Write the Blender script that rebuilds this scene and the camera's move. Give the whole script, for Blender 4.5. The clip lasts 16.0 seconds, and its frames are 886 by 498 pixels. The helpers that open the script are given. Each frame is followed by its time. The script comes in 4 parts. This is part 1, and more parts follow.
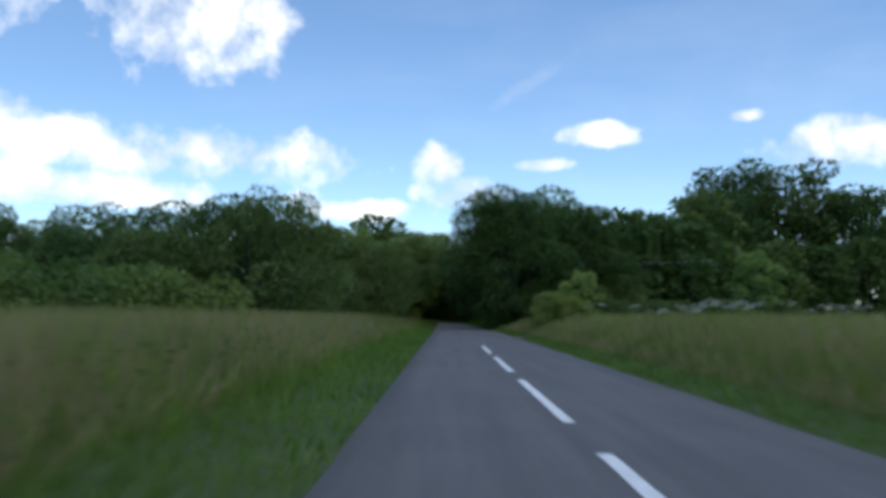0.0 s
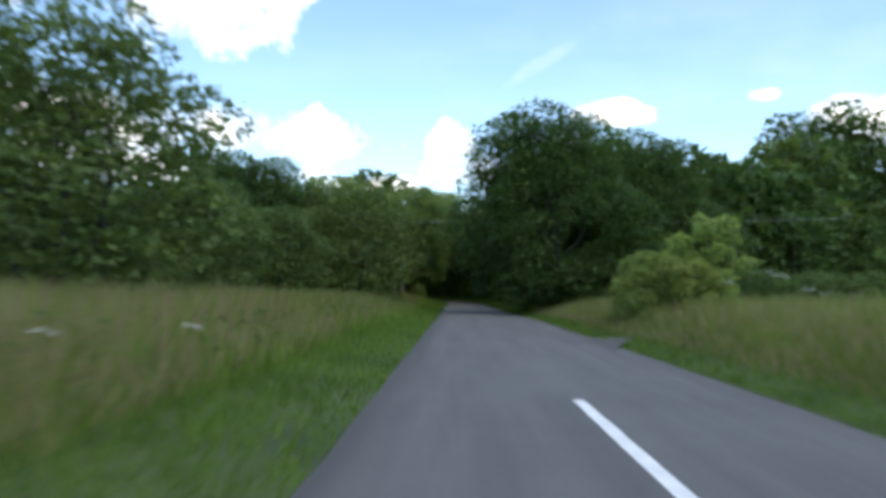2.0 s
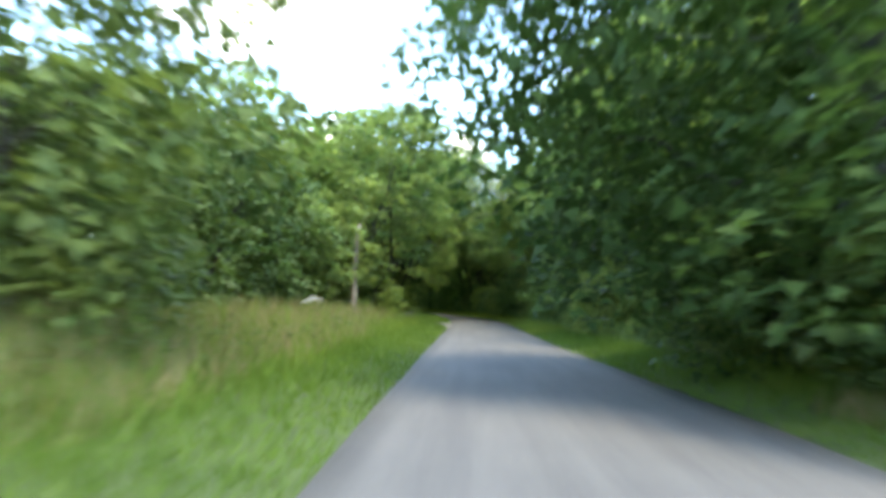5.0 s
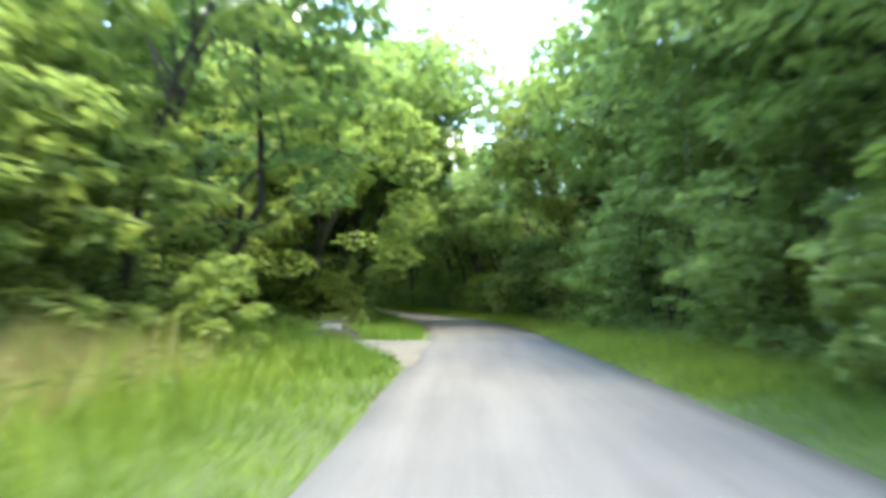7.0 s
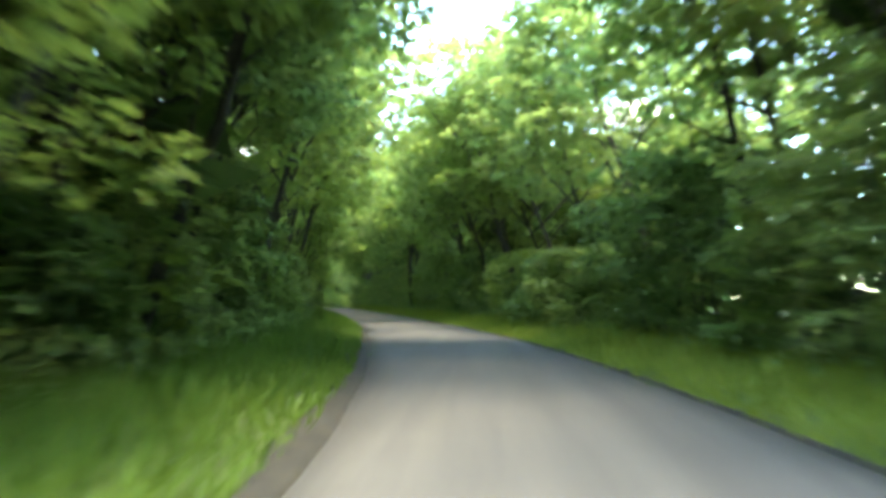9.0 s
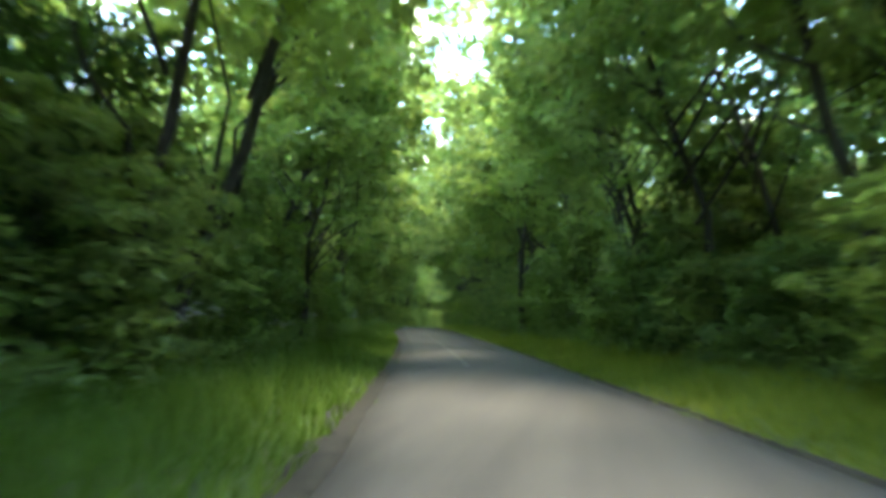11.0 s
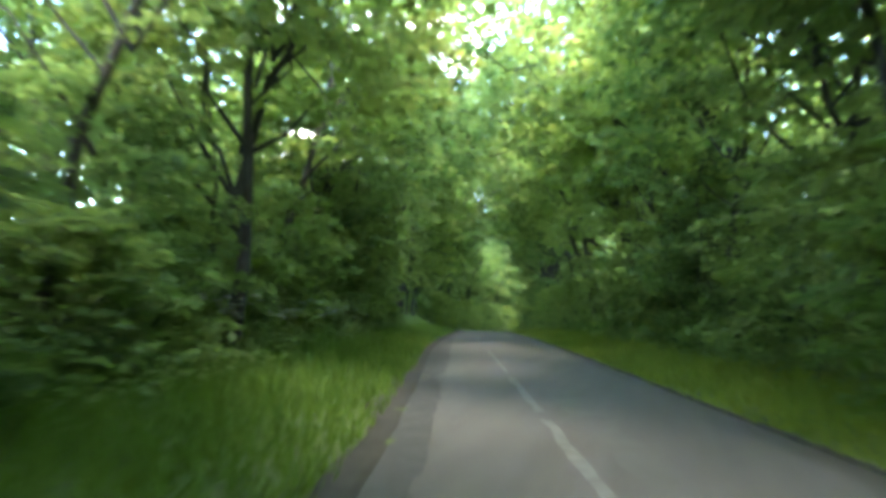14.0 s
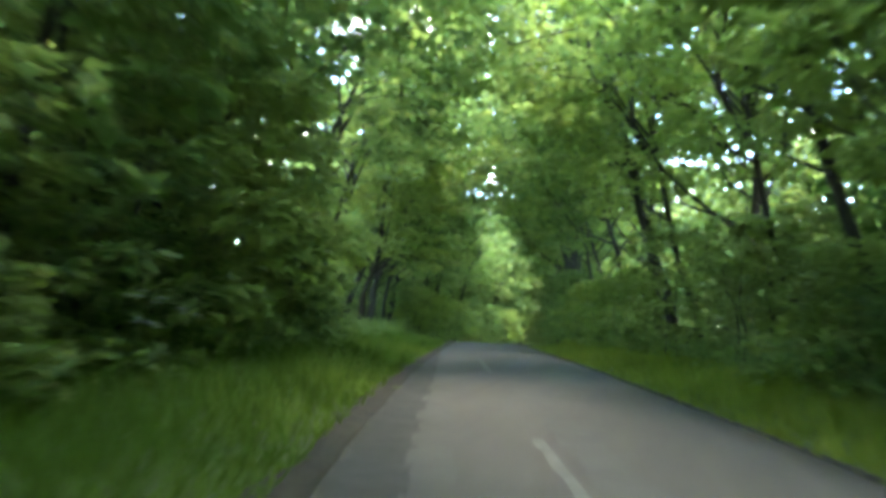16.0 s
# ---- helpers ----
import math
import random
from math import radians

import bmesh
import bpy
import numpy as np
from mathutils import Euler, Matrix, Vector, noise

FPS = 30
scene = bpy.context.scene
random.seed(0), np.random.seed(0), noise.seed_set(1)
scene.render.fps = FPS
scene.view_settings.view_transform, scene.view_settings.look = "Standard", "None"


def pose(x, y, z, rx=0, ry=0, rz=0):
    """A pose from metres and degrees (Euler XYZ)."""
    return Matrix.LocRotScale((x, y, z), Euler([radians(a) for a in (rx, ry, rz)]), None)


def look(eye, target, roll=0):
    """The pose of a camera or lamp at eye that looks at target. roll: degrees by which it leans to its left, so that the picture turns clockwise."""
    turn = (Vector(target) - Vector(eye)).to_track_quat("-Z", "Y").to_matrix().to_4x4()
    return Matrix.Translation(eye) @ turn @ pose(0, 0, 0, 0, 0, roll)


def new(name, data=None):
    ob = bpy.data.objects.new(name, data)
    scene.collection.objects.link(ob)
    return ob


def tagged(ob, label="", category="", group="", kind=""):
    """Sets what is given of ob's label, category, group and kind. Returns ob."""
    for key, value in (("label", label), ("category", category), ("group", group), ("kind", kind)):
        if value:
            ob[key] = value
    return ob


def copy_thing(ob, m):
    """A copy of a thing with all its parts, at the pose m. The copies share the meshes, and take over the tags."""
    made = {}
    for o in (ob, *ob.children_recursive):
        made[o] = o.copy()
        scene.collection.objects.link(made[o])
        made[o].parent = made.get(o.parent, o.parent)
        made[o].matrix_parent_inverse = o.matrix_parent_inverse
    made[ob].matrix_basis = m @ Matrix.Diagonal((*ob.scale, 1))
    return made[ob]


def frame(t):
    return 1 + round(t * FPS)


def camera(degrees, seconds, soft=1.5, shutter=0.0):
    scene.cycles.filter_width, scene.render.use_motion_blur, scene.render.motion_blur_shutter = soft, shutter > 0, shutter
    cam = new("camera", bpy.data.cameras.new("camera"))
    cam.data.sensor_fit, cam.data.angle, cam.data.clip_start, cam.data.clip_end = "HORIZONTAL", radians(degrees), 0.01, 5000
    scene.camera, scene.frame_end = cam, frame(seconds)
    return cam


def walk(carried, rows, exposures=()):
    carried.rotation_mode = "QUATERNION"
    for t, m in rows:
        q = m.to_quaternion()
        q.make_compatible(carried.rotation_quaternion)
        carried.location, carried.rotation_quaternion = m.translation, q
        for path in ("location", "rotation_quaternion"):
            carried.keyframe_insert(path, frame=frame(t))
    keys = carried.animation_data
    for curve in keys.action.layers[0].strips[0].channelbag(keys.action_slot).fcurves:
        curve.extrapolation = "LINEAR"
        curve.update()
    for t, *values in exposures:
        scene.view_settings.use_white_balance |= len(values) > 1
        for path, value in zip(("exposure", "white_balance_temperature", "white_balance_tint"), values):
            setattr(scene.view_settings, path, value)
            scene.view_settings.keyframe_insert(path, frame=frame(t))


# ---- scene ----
cam = camera(59.4, 16.0, soft=4.2, shutter=0.7)

# ---- the line of the road: heading (degrees to the left) along the driven way ----
BENDS = [(-200, 0), (108, 0), (114, 1.0), (122, 4.5), (131, 8.0), (140, 10.2), (149, 11.6), (167, 13.2), (184, 14.2), (236, 14.2), (250, 5), (275, -22), (600, -22)]
STEP = 0.5
S0, S1 = -60.0, 330.0


def heading(s):
    return float(np.interp(s, [b[0] for b in BENDS], [b[1] for b in BENDS]))


LINE_S = np.arange(S0, S1 + STEP, STEP)
_h = np.radians(np.interp(LINE_S, [b[0] for b in BENDS], [b[1] for b in BENDS]))
LINE_X = np.concatenate([[0], np.cumsum(-np.sin(_h[:-1]) * STEP)])
LINE_Y = np.concatenate([[0], np.cumsum(np.cos(_h[:-1]) * STEP)]) + S0
LINE_X -= np.interp(0, LINE_S, LINE_X)
LINE_Y -= np.interp(0, LINE_S, LINE_Y)


def at(s, d=0.0):
    """The plan point s metres along the driven line and d metres to its right."""
    h = radians(heading(s))
    return (float(np.interp(s, LINE_S, LINE_X)) + d * math.cos(h), float(np.interp(s, LINE_S, LINE_Y)) + d * math.sin(h))


EYE = 1.22
# seconds, metres along the line, yaw, pitch, roll
DRIVE = [
    (0.0, 4.2, 0.3, 4.85, -0.3), (0.5, 9.8, 0.55, 3.5, -0.75), (1.0, 15.1, 0.5, 2.9, -0.9), (1.5, 20.4, 0.4, 3.2, -0.5),
    (2.0, 26.0, 1.15, 3.2, -0.95), (2.5, 31.3, 1.35, 3.2, -1.9), (3.0, 37.0, 2.0, 2.95, -2.85), (3.5, 42.8, 2.0, 3.65, -2.9),
    (4.0, 49.0, 2.0, 4.75, -4.5), (4.2, 51.7, 2.0, 4.4, -4.3), (5.25, 65.2, 2.0, 4.0, -2.0), (6.3, 78.6, 1.9, 3.65, -0.3),
    (6.5, 81.2, 1.75, 3.8, -0.1), (7.0, 88.0, 1.5, 3.8, -0.2), (7.5, 94.3, 1.25, 3.4, -1.1), (8.0, 100.7, 1.2, 2.85, 0.3),
    (8.2, 103.3, 1.1, 2.6, 0.5), (9.25, 117.6, 4.0, 4.2, 0.0), (10.3, 131.7, 8.95, 5.5, -0.4), (10.5, 134.2, 9.4, 5.6, -0.75),
    (11.0, 140.0, 10.4, 4.95, -0.9), (11.5, 145.3, 11.4, 5.0, -1.4), (12.0, 150.8, 12.7, 5.15, -1.1), (12.5, 156.0, 13.2, 5.5, -1.3),
    (13.0, 161.1, 14.2, 5.1, -1.9), (13.5, 166.0, 14.6, 4.95, -1.9), (14.0, 171.0, 15.2, 4.65, -1.7), (14.5, 175.6, 15.0, 4.8, -1.9),
    (15.0, 180.0, 15.4, 4.4, -3.2), (15.5, 184.4, 14.8, 4.5, -2.7), (16.0, 188.8, 14.6, 4.9, -3.1),
]
EXPOSURE = [(0.0, 0.0, 6300, 8), (1.5, 0.52, 7000, 9), (2.5, 1.02, 7000, 4), (4.0, 2.06, 7150, 3), (6.3, 3.54, 7600, 6), (7.5, 4.1, 7500, 6), (8.2, 4.42, 7500, 5),
            (10.3, 4.02, 7250, 4), (12.0, 4.52, 7000, 8), (13.5, 4.6, 6850, 10), (16.0, 4.7, 6800, 11)]
walk(cam, [(t, pose(*at(s), EYE, 90 + pitch, roll, yaw)) for t, s, yaw, pitch, roll in DRIVE], EXPOSURE)

# ---- sky, clouds and sun ----
SUN_EL, SUN_AZ = 60.0, 160.0   # degrees; azimuth to the right of the first heading
world = bpy.data.worlds.new("sky")
scene.world = world
world.use_nodes = True
wn, wl = world.node_tree.nodes, world.node_tree.links
wn.clear()


def wmath(op, a, b=None, clamp=False):
    n = wn.new("ShaderNodeMath")
    n.operation, n.use_clamp = op, clamp
    for k, v in enumerate((a, b)):
        if v is None:
            continue
        if isinstance(v, (int, float)):
            n.inputs[k].default_value = v
        else:
            wl.new(v, n.inputs[k])
    return n.outputs[0]


coord = wn.new("ShaderNodeTexCoord")
split = wn.new("ShaderNodeSeparateXYZ")
wl.new(coord.outputs["Generated"], split.inputs[0])
az = wmath("ARCTAN2", split.outputs[0], split.outputs[1])
el = wmath("ARCSINE", split.outputs[2])
sky = wn.new("ShaderNodeTexSky")
sky.sky_type, sky.sun_disc = "NISHITA", False
sky.sun_elevation, sky.sun_rotation = radians(SUN_EL), radians(SUN_AZ)
sky.air_density, sky.dust_density, sky.ozone_density = 1.0, 0.1, 4.0
puff = wn.new("ShaderNodeTexNoise")
puff.inputs["Scale"].default_value, puff.inputs["Detail"].default_value, puff.inputs["Roughness"].default_value = 11.0, 8.0, 0.55
wl.new(coord.outputs["Generated"], puff.inputs["Vector"])
swell = wn.new("ShaderNodeTexNoise")
swell.inputs["Scale"].default_value, swell.inputs["Detail"].default_value = 2.2, 4.0
wl.new(coord.outputs["Generated"], swell.inputs["Vector"])
# cumulus clouds: azimuth, elevation, half width, half height (radians)
CLOUDS = [(-0.32, 0.352, 0.115, 0.072), (-0.56, 0.355, 0.065, 0.04), (-0.36, 0.20, 0.27, 0.034), (-0.58, 0.222, 0.09, 0.042),
          (-0.015, 0.195, 0.034, 0.026), (0.025, 0.155, 0.06, 0.022), (0.193, 0.226, 0.05, 0.014), (0.125, 0.192, 0.036, 0.009),
          (0.49, 0.196, 0.10, 0.032), (0.372, 0.24, 0.021, 0.008), (-0.5, 0.145, 0.25, 0.022), (-0.1, 0.13, 0.08, 0.014),
          (-0.3, 0.65, 0.3, 0.1), (0.5, 0.7, 0.2, 0.08), (0.8, 0.3, 0.2, 0.06)]
mass = None
for ca, ce, cw, ch in CLOUDS:
    u = wmath("DIVIDE", wmath("SUBTRACT", az, ca), cw)
    v = wmath("DIVIDE", wmath("SUBTRACT", el, ce), ch)
    r2 = wmath("ADD", wmath("MULTIPLY", u, u), wmath("MULTIPLY", v, v))
    blob = wmath("SUBTRACT", 1.0, r2)
    mass = blob if mass is None else wmath("MAXIMUM", mass, blob)
mass = wmath("MAXIMUM", mass, -1.6)
# far from the named clouds the same kind of cloud goes on
field = wmath("MULTIPLY", wmath("SUBTRACT", swell.outputs["Fac"], 0.62), 7.0)
behind = wmath("MULTIPLY", wmath("SUBTRACT", wmath("ABSOLUTE", az), 0.8), 4.0, True)
mass = wmath("MAXIMUM", mass, wmath("ADD", field, wmath("MULTIPLY", wmath("SUBTRACT", behind, 1.0), 4.0)))
fray = wn.new("ShaderNodeTexNoise")
fray.inputs["Scale"].default_value, fray.inputs["Detail"].default_value, fray.inputs["Roughness"].default_value = 26.0, 7.0, 0.6
wl.new(coord.outputs["Generated"], fray.inputs["Vector"])
ragged = wmath("ADD", wmath("MULTIPLY", wmath("SUBTRACT", puff.outputs["Fac"], 0.5), 4.2), wmath("MULTIPLY", wmath("SUBTRACT", fray.outputs["Fac"], 0.5), 2.2))
cover = wmath("MULTIPLY", wmath("ADD", wmath("ADD", wmath("MULTIPLY", mass, 0.8), ragged), 0.1), 0.95, True)
# a wisp of high cloud
wu = wmath("SUBTRACT", az, 0.115)
wv = wmath("SUBTRACT", el, 0.297)
along = wmath("DIVIDE", wmath("ADD", wmath("MULTIPLY", wu, 0.86), wmath("MULTIPLY", wv, 0.5)), 0.075)
across = wmath("DIVIDE", wmath("SUBTRACT", wmath("MULTIPLY", wv, 0.86), wmath("MULTIPLY", wu, 0.5)), 0.012)
wisp = wmath("SUBTRACT", 1.0, wmath("ADD", wmath("MULTIPLY", along, along), wmath("MULTIPLY", across, across)))
wisp = wmath("ADD", wisp, wmath("MULTIPLY", wmath("SUBTRACT", fray.outputs["Fac"], 0.5), 2.0), True)
cover = wmath("MAXIMUM", cover, wmath("MULTIPLY", wisp, 0.13))
# thin veil
veil = wn.new("ShaderNodeTexNoise")
veil.inputs["Scale"].default_value, veil.inputs["Detail"].default_value = 3.0, 6.0
stretch = wn.new("ShaderNodeMapping")
stretch.inputs["Scale"].default_value = (1.0, 1.0, 5.0)
stretch.inputs["Rotation"].default_value = (0.0, 0.25, 0.0)
wl.new(coord.outputs["Generated"], stretch.inputs[0])
wl.new(stretch.outputs[0], veil.inputs["Vector"])
haze = wmath("MULTIPLY", wmath("SUBTRACT", veil.outputs["Fac"], 0.45), 1.3, True)
cover = wmath("MAXIMUM", cover, wmath("MULTIPLY", haze, 0.2))
shade = wn.new("ShaderNodeMix")
shade.data_type = "RGBA"
shade.inputs["A"].default_value, shade.inputs["B"].default_value = (5.5, 5.8, 6.6, 1), (9.0, 9.0, 9.1, 1)
wl.new(wmath("MULTIPLY", wmath("SUBTRACT", puff.outputs["Fac"], 0.38), 4.0, True), shade.inputs["Factor"])
tone = wn.new("ShaderNodeMix")
tone.data_type = "RGBA"
wl.new(cover, tone.inputs["Factor"])
clear = wn.new("ShaderNodeMix")
clear.data_type, clear.blend_type = "RGBA", "MULTIPLY"
clear.inputs["Factor"].default_value, clear.inputs["B"].default_value = 1.0, (1.2, 1.24, 1.26, 1)
wl.new(sky.outputs[0], clear.inputs["A"])
wl.new(clear.outputs["Result"], tone.inputs["A"])
wl.new(shade.outputs["Result"], tone.inputs["B"])
back = wn.new("ShaderNodeBackground")
back.inputs["Strength"].default_value = 0.15
wl.new(tone.outputs["Result"], back.inputs["Color"])
wout = wn.new("ShaderNodeOutputWorld")
wl.new(back.outputs[0], wout.inputs[0])

sun_data = bpy.data.lights.new("sun", "SUN")
sun_data.energy, sun_data.angle, sun_data.color = 1.1, radians(20), (1.0, 0.92, 0.78)
sun = new("sun", sun_data)
_e, _a = radians(SUN_EL), radians(SUN_AZ)
sun.matrix_world = look((0, 0, 60), (-math.sin(_a) * math.cos(_e), -math.cos(_a) * math.cos(_e), 60 - math.sin(_e)))

# ---- materials ----
def material(name):
    m = bpy.data.materials.new(name)
    m.use_nodes = True
    n, l = m.node_tree.nodes, m.node_tree.links
    return m, n, l, n["Principled BSDF"]


def ramp(n, stops):
    r = n.new("ShaderNodeValToRGB")
    while len(r.color_ramp.elements) < len(stops):
        r.color_ramp.elements.new(0.5)
    for e, (p, c) in zip(r.color_ramp.elements, stops):
        e.position, e.color = p, (*c, 1)
    return r


def noise_node(n, l, scale, detail=4.0, rough=0.55, vector=None, stretch=None):
    t = n.new("ShaderNodeTexNoise")
    t.inputs["Scale"].default_value, t.inputs["Detail"].default_value, t.inputs["Roughness"].default_value = scale, detail, rough
    c = n.new("ShaderNodeTexCoord")
    if stretch:
        mp = n.new("ShaderNodeMapping")
        mp.inputs["Scale"].default_value = stretch
        l.new(c.outputs["Object"], mp.inputs[0])
        l.new(mp.outputs[0], t.inputs["Vector"])
    else:
        l.new(c.outputs["Object"], t.inputs["Vector"])
    return t


def mixed(n, l, a, b, fac, mode="MIX"):
    x = n.new("ShaderNodeMix")
    x.data_type, x.blend_type = "RGBA", mode
    for sock, v in (("A", a), ("B", b), ("Factor", fac)):
        if isinstance(v, (int, float)):
            x.inputs[sock].default_value = v
        elif isinstance(v, tuple):
            x.inputs[sock].default_value = (*v, 1)
        else:
            l.new(v, x.inputs[sock])
    return x.outputs["Result"]


def bump(n, l, bsdf, height, strength, distance=0.02):
    b = n.new("ShaderNodeBump")
    b.inputs["Strength"].default_value, b.inputs["Distance"].default_value = strength, distance
    l.new(height, b.inputs["Height"])
    l.new(b.outputs[0], bsdf.inputs["Normal"])


def leaf_material(name, dark, mid, light, through_light=0.38, clump=0.7):
    """Leaves: colour by leaf, by clump and by tree, with light coming through the blade."""
    m, n, l, b = material(name)
    geo, info = n.new("ShaderNodeNewGeometry"), n.new("ShaderNodeObjectInfo")
    big = noise_node(n, l, clump, 3.0)
    r = ramp(n, [(0.0, dark), (0.5, mid), (1.0, light)])
    a = n.new("ShaderNodeMath")
    a.operation = "MULTIPLY_ADD"
    l.new(geo.outputs["Random Per Island"], a.inputs[0])
    a.inputs[1].default_value = 0.3
    c = n.new("ShaderNodeMath")
    c.operation = "MULTIPLY_ADD"
    l.new(big.outputs["Fac"], c.inputs[0])
    c.inputs[1].default_value, c.inputs[2].default_value = 1.2, -0.3
    l.new(c.outputs[0], a.inputs[2])
    l.new(a.outputs[0], r.inputs[0])
    hue = n.new("ShaderNodeHueSaturation")
    h1 = n.new("ShaderNodeMapRange")
    h1.inputs["To Min"].default_value, h1.inputs["To Max"].default_value = 0.475, 0.515
    l.new(info.outputs["Random"], h1.inputs["Value"])
    l.new(h1.outputs[0], hue.inputs["Hue"])
    h2 = n.new("ShaderNodeMapRange")
    h2.inputs["To Min"].default_value, h2.inputs["To Max"].default_value = 1.15, 0.8
    l.new(info.outputs["Random"], h2.inputs["Value"])
    l.new(h2.outputs[0], hue.inputs["Value"])
    l.new(r.outputs[0], hue.inputs["Color"])
    l.new(hue.outputs[0], b.inputs["Base Color"])
    b.inputs["Roughness"].default_value = 0.6
    b.inputs["Specular IOR Level"].default_value = 0.3
    t = n.new("ShaderNodeBsdfTranslucent")
    warm = mixed(n, l, hue.outputs[0], (2.1, 2.04, 1.5), 1.0, "MULTIPLY")
    l.new(warm, t.inputs["Color"])
    x = n.new("ShaderNodeMixShader")
    x.inputs[0].default_value = through_light
    l.new(b.outputs[0], x.inputs[1])
    l.new(t.outputs[0], x.inputs[2])
    l.new(x.outputs[0], n["Material Output"].inputs[0])
    return m


def plain_material(name, stops, scale, rough=0.85, bump_scale=0.0, bump_strength=0.3, distance=0.02, stretch=None, speckle=None):
    m, n, l, b = material(name)
    big = noise_node(n, l, scale, 6.0, 0.6, stretch=stretch)
    r = ramp(n, stops)
    l.new(big.outputs["Fac"], r.inputs[0])
    colour = r.outputs[0]
    if speckle:
        fine = noise_node(n, l, speckle[0], 3.0)
        r2 = ramp(n, [(0.3, (speckle[1],) * 3), (0.7, (speckle[2],) * 3)])
        l.new(fine.outputs["Fac"], r2.inputs[0])
        colour = mixed(n, l, colour, r2.outputs[0], 1.0, "MULTIPLY")
    l.new(colour, b.inputs["Base Color"])
    b.inputs["Roughness"].default_value = rough
    if bump_scale:
        f = noise_node(n, l, bump_scale, 6.0, 0.65, stretch=stretch)
        bump(n, l, b, f.outputs["Fac"], bump_strength, distance)
    return m


def asphalt_material():
    m, n, l, b = material("asphalt")
    c = n.new("ShaderNodeTexCoord")
    big = noise_node(n, l, 0.35, 5.0, 0.6)
    base = ramp(n, [(0.3, (0.0945, 0.0905, 0.0855)), (0.7, (0.115, 0.11, 0.104))])
    l.new(big.outputs["Fac"], base.inputs[0])
    # slightly paler towards the wood; inside it, canopy shade is painted in by darkening
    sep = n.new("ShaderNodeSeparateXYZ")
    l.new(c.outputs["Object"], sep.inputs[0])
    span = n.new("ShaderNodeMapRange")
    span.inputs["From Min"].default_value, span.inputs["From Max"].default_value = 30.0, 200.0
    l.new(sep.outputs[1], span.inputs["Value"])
    wood_shade = ramp(n, [(0.0, (1.0, 1.0, 1.0)), (0.28, (1.1, 1.1, 1.1)), (0.46, (0.95, 0.95, 0.94)), (0.6, (0.5, 0.5, 0.49)), (0.7, (0.5, 0.5, 0.49)), (0.82, (0.58, 0.575, 0.565)), (1.0, (0.62, 0.615, 0.605))])
    l.new(span.outputs[0], wood_shade.inputs[0])
    # worn holds the base colour with the painted shade multiplied in
    worn = mixed(n, l, base.outputs[0], wood_shade.outputs[0], 1.0, "MULTIPLY")
    streak = noise_node(n, l, 1.0, 5.0, 0.6, stretch=(2.2, 0.12, 1.0))
    sr = ramp(n, [(0.35, (0.86, 0.86, 0.86)), (0.65, (1.14, 1.14, 1.13))])
    l.new(streak.outputs["Fac"], sr.inputs[0])
    col = mixed(n, l, worn, sr.outputs[0], 1.0, "MULTIPLY")
    grit = noise_node(n, l, 90.0, 2.0)
    gr = ramp(n, [(0.3, (0.75, 0.75, 0.75)), (0.7, (1.25, 1.25, 1.25))])
    l.new(grit.outputs["Fac"], gr.inputs[0])
    col = mixed(n, l, col, gr.outputs[0], 1.0, "MULTIPLY")
    l.new(col, b.inputs["Base Color"])
    b.inputs["Roughness"].default_value = 0.82
    bump(n, l, b, grit.outputs["Fac"], 0.4, 0.006)
    return m


M_ASPHALT = asphalt_material()
M_PAINT = plain_material("worn_road_paint", [(0.3, (0.55, 0.55, 0.53)), (0.6, (0.78, 0.78, 0.76))], 6.0, 0.7, 60, 0.3, 0.004)
M_FAINT = plain_material("worn_out_paint", [(0.3, (0.066, 0.065, 0.062)), (0.65, (0.125, 0.124, 0.119))], 5.0, 0.8, 60, 0.3, 0.004)
M_OLD = plain_material("old_asphalt", [(0.3, (0.054, 0.053, 0.05)), (0.7, (0.075, 0.073, 0.07))], 1.6, 0.82, 90, 0.4, 0.006, speckle=(90, 0.75, 1.25))
M_DARKTAR = plain_material("dark_asphalt", [(0.35, (0.028, 0.028, 0.027)), (0.65, (0.046, 0.045, 0.043))], 2.5, 0.85, 70, 0.5, 0.008, speckle=(90, 0.75, 1.25))
M_GROUND = plain_material("meadow_soil", [(0.3, (0.035, 0.06, 0.014)), (0.7, (0.075, 0.11, 0.025))], 0.6, 0.95, 14, 0.6, 0.05, speckle=(22, 0.6, 1.3))
M_LITTER = plain_material("dirt_edge", [(0.3, (0.012, 0.012, 0.009)), (0.7, (0.042, 0.038, 0.028))], 3.0, 0.95, 40, 0.7, 0.02, speckle=(50, 0.6, 1.4))
M_GRAVEL = plain_material("pale_gravel", [(0.3, (0.075, 0.072, 0.062)), (0.7, (0.17, 0.158, 0.128))], 0.8, 0.9, 45, 0.7, 0.02, speckle=(60, 0.7, 1.25))
M_APRON = plain_material("trodden_track", [(0.3, (0.066, 0.066, 0.062)), (0.7, (0.102, 0.101, 0.094))], 1.5, 0.92, 40, 0.6, 0.02, speckle=(45, 0.7, 1.3))
M_SOIL = plain_material("dark_soil", [(0.3, (0.007, 0.006, 0.005)), (0.7, (0.022, 0.018, 0.013))], 5.0, 0.95, 30, 0.8, 0.03)
M_BARK = plain_material("bark", [(0.3, (0.016, 0.017, 0.011)), (0.7, (0.046, 0.047, 0.034))], 3.0, 0.9, 9, 0.8, 0.04, stretch=(3, 3, 0.5), speckle=(14, 0.6, 1.3))
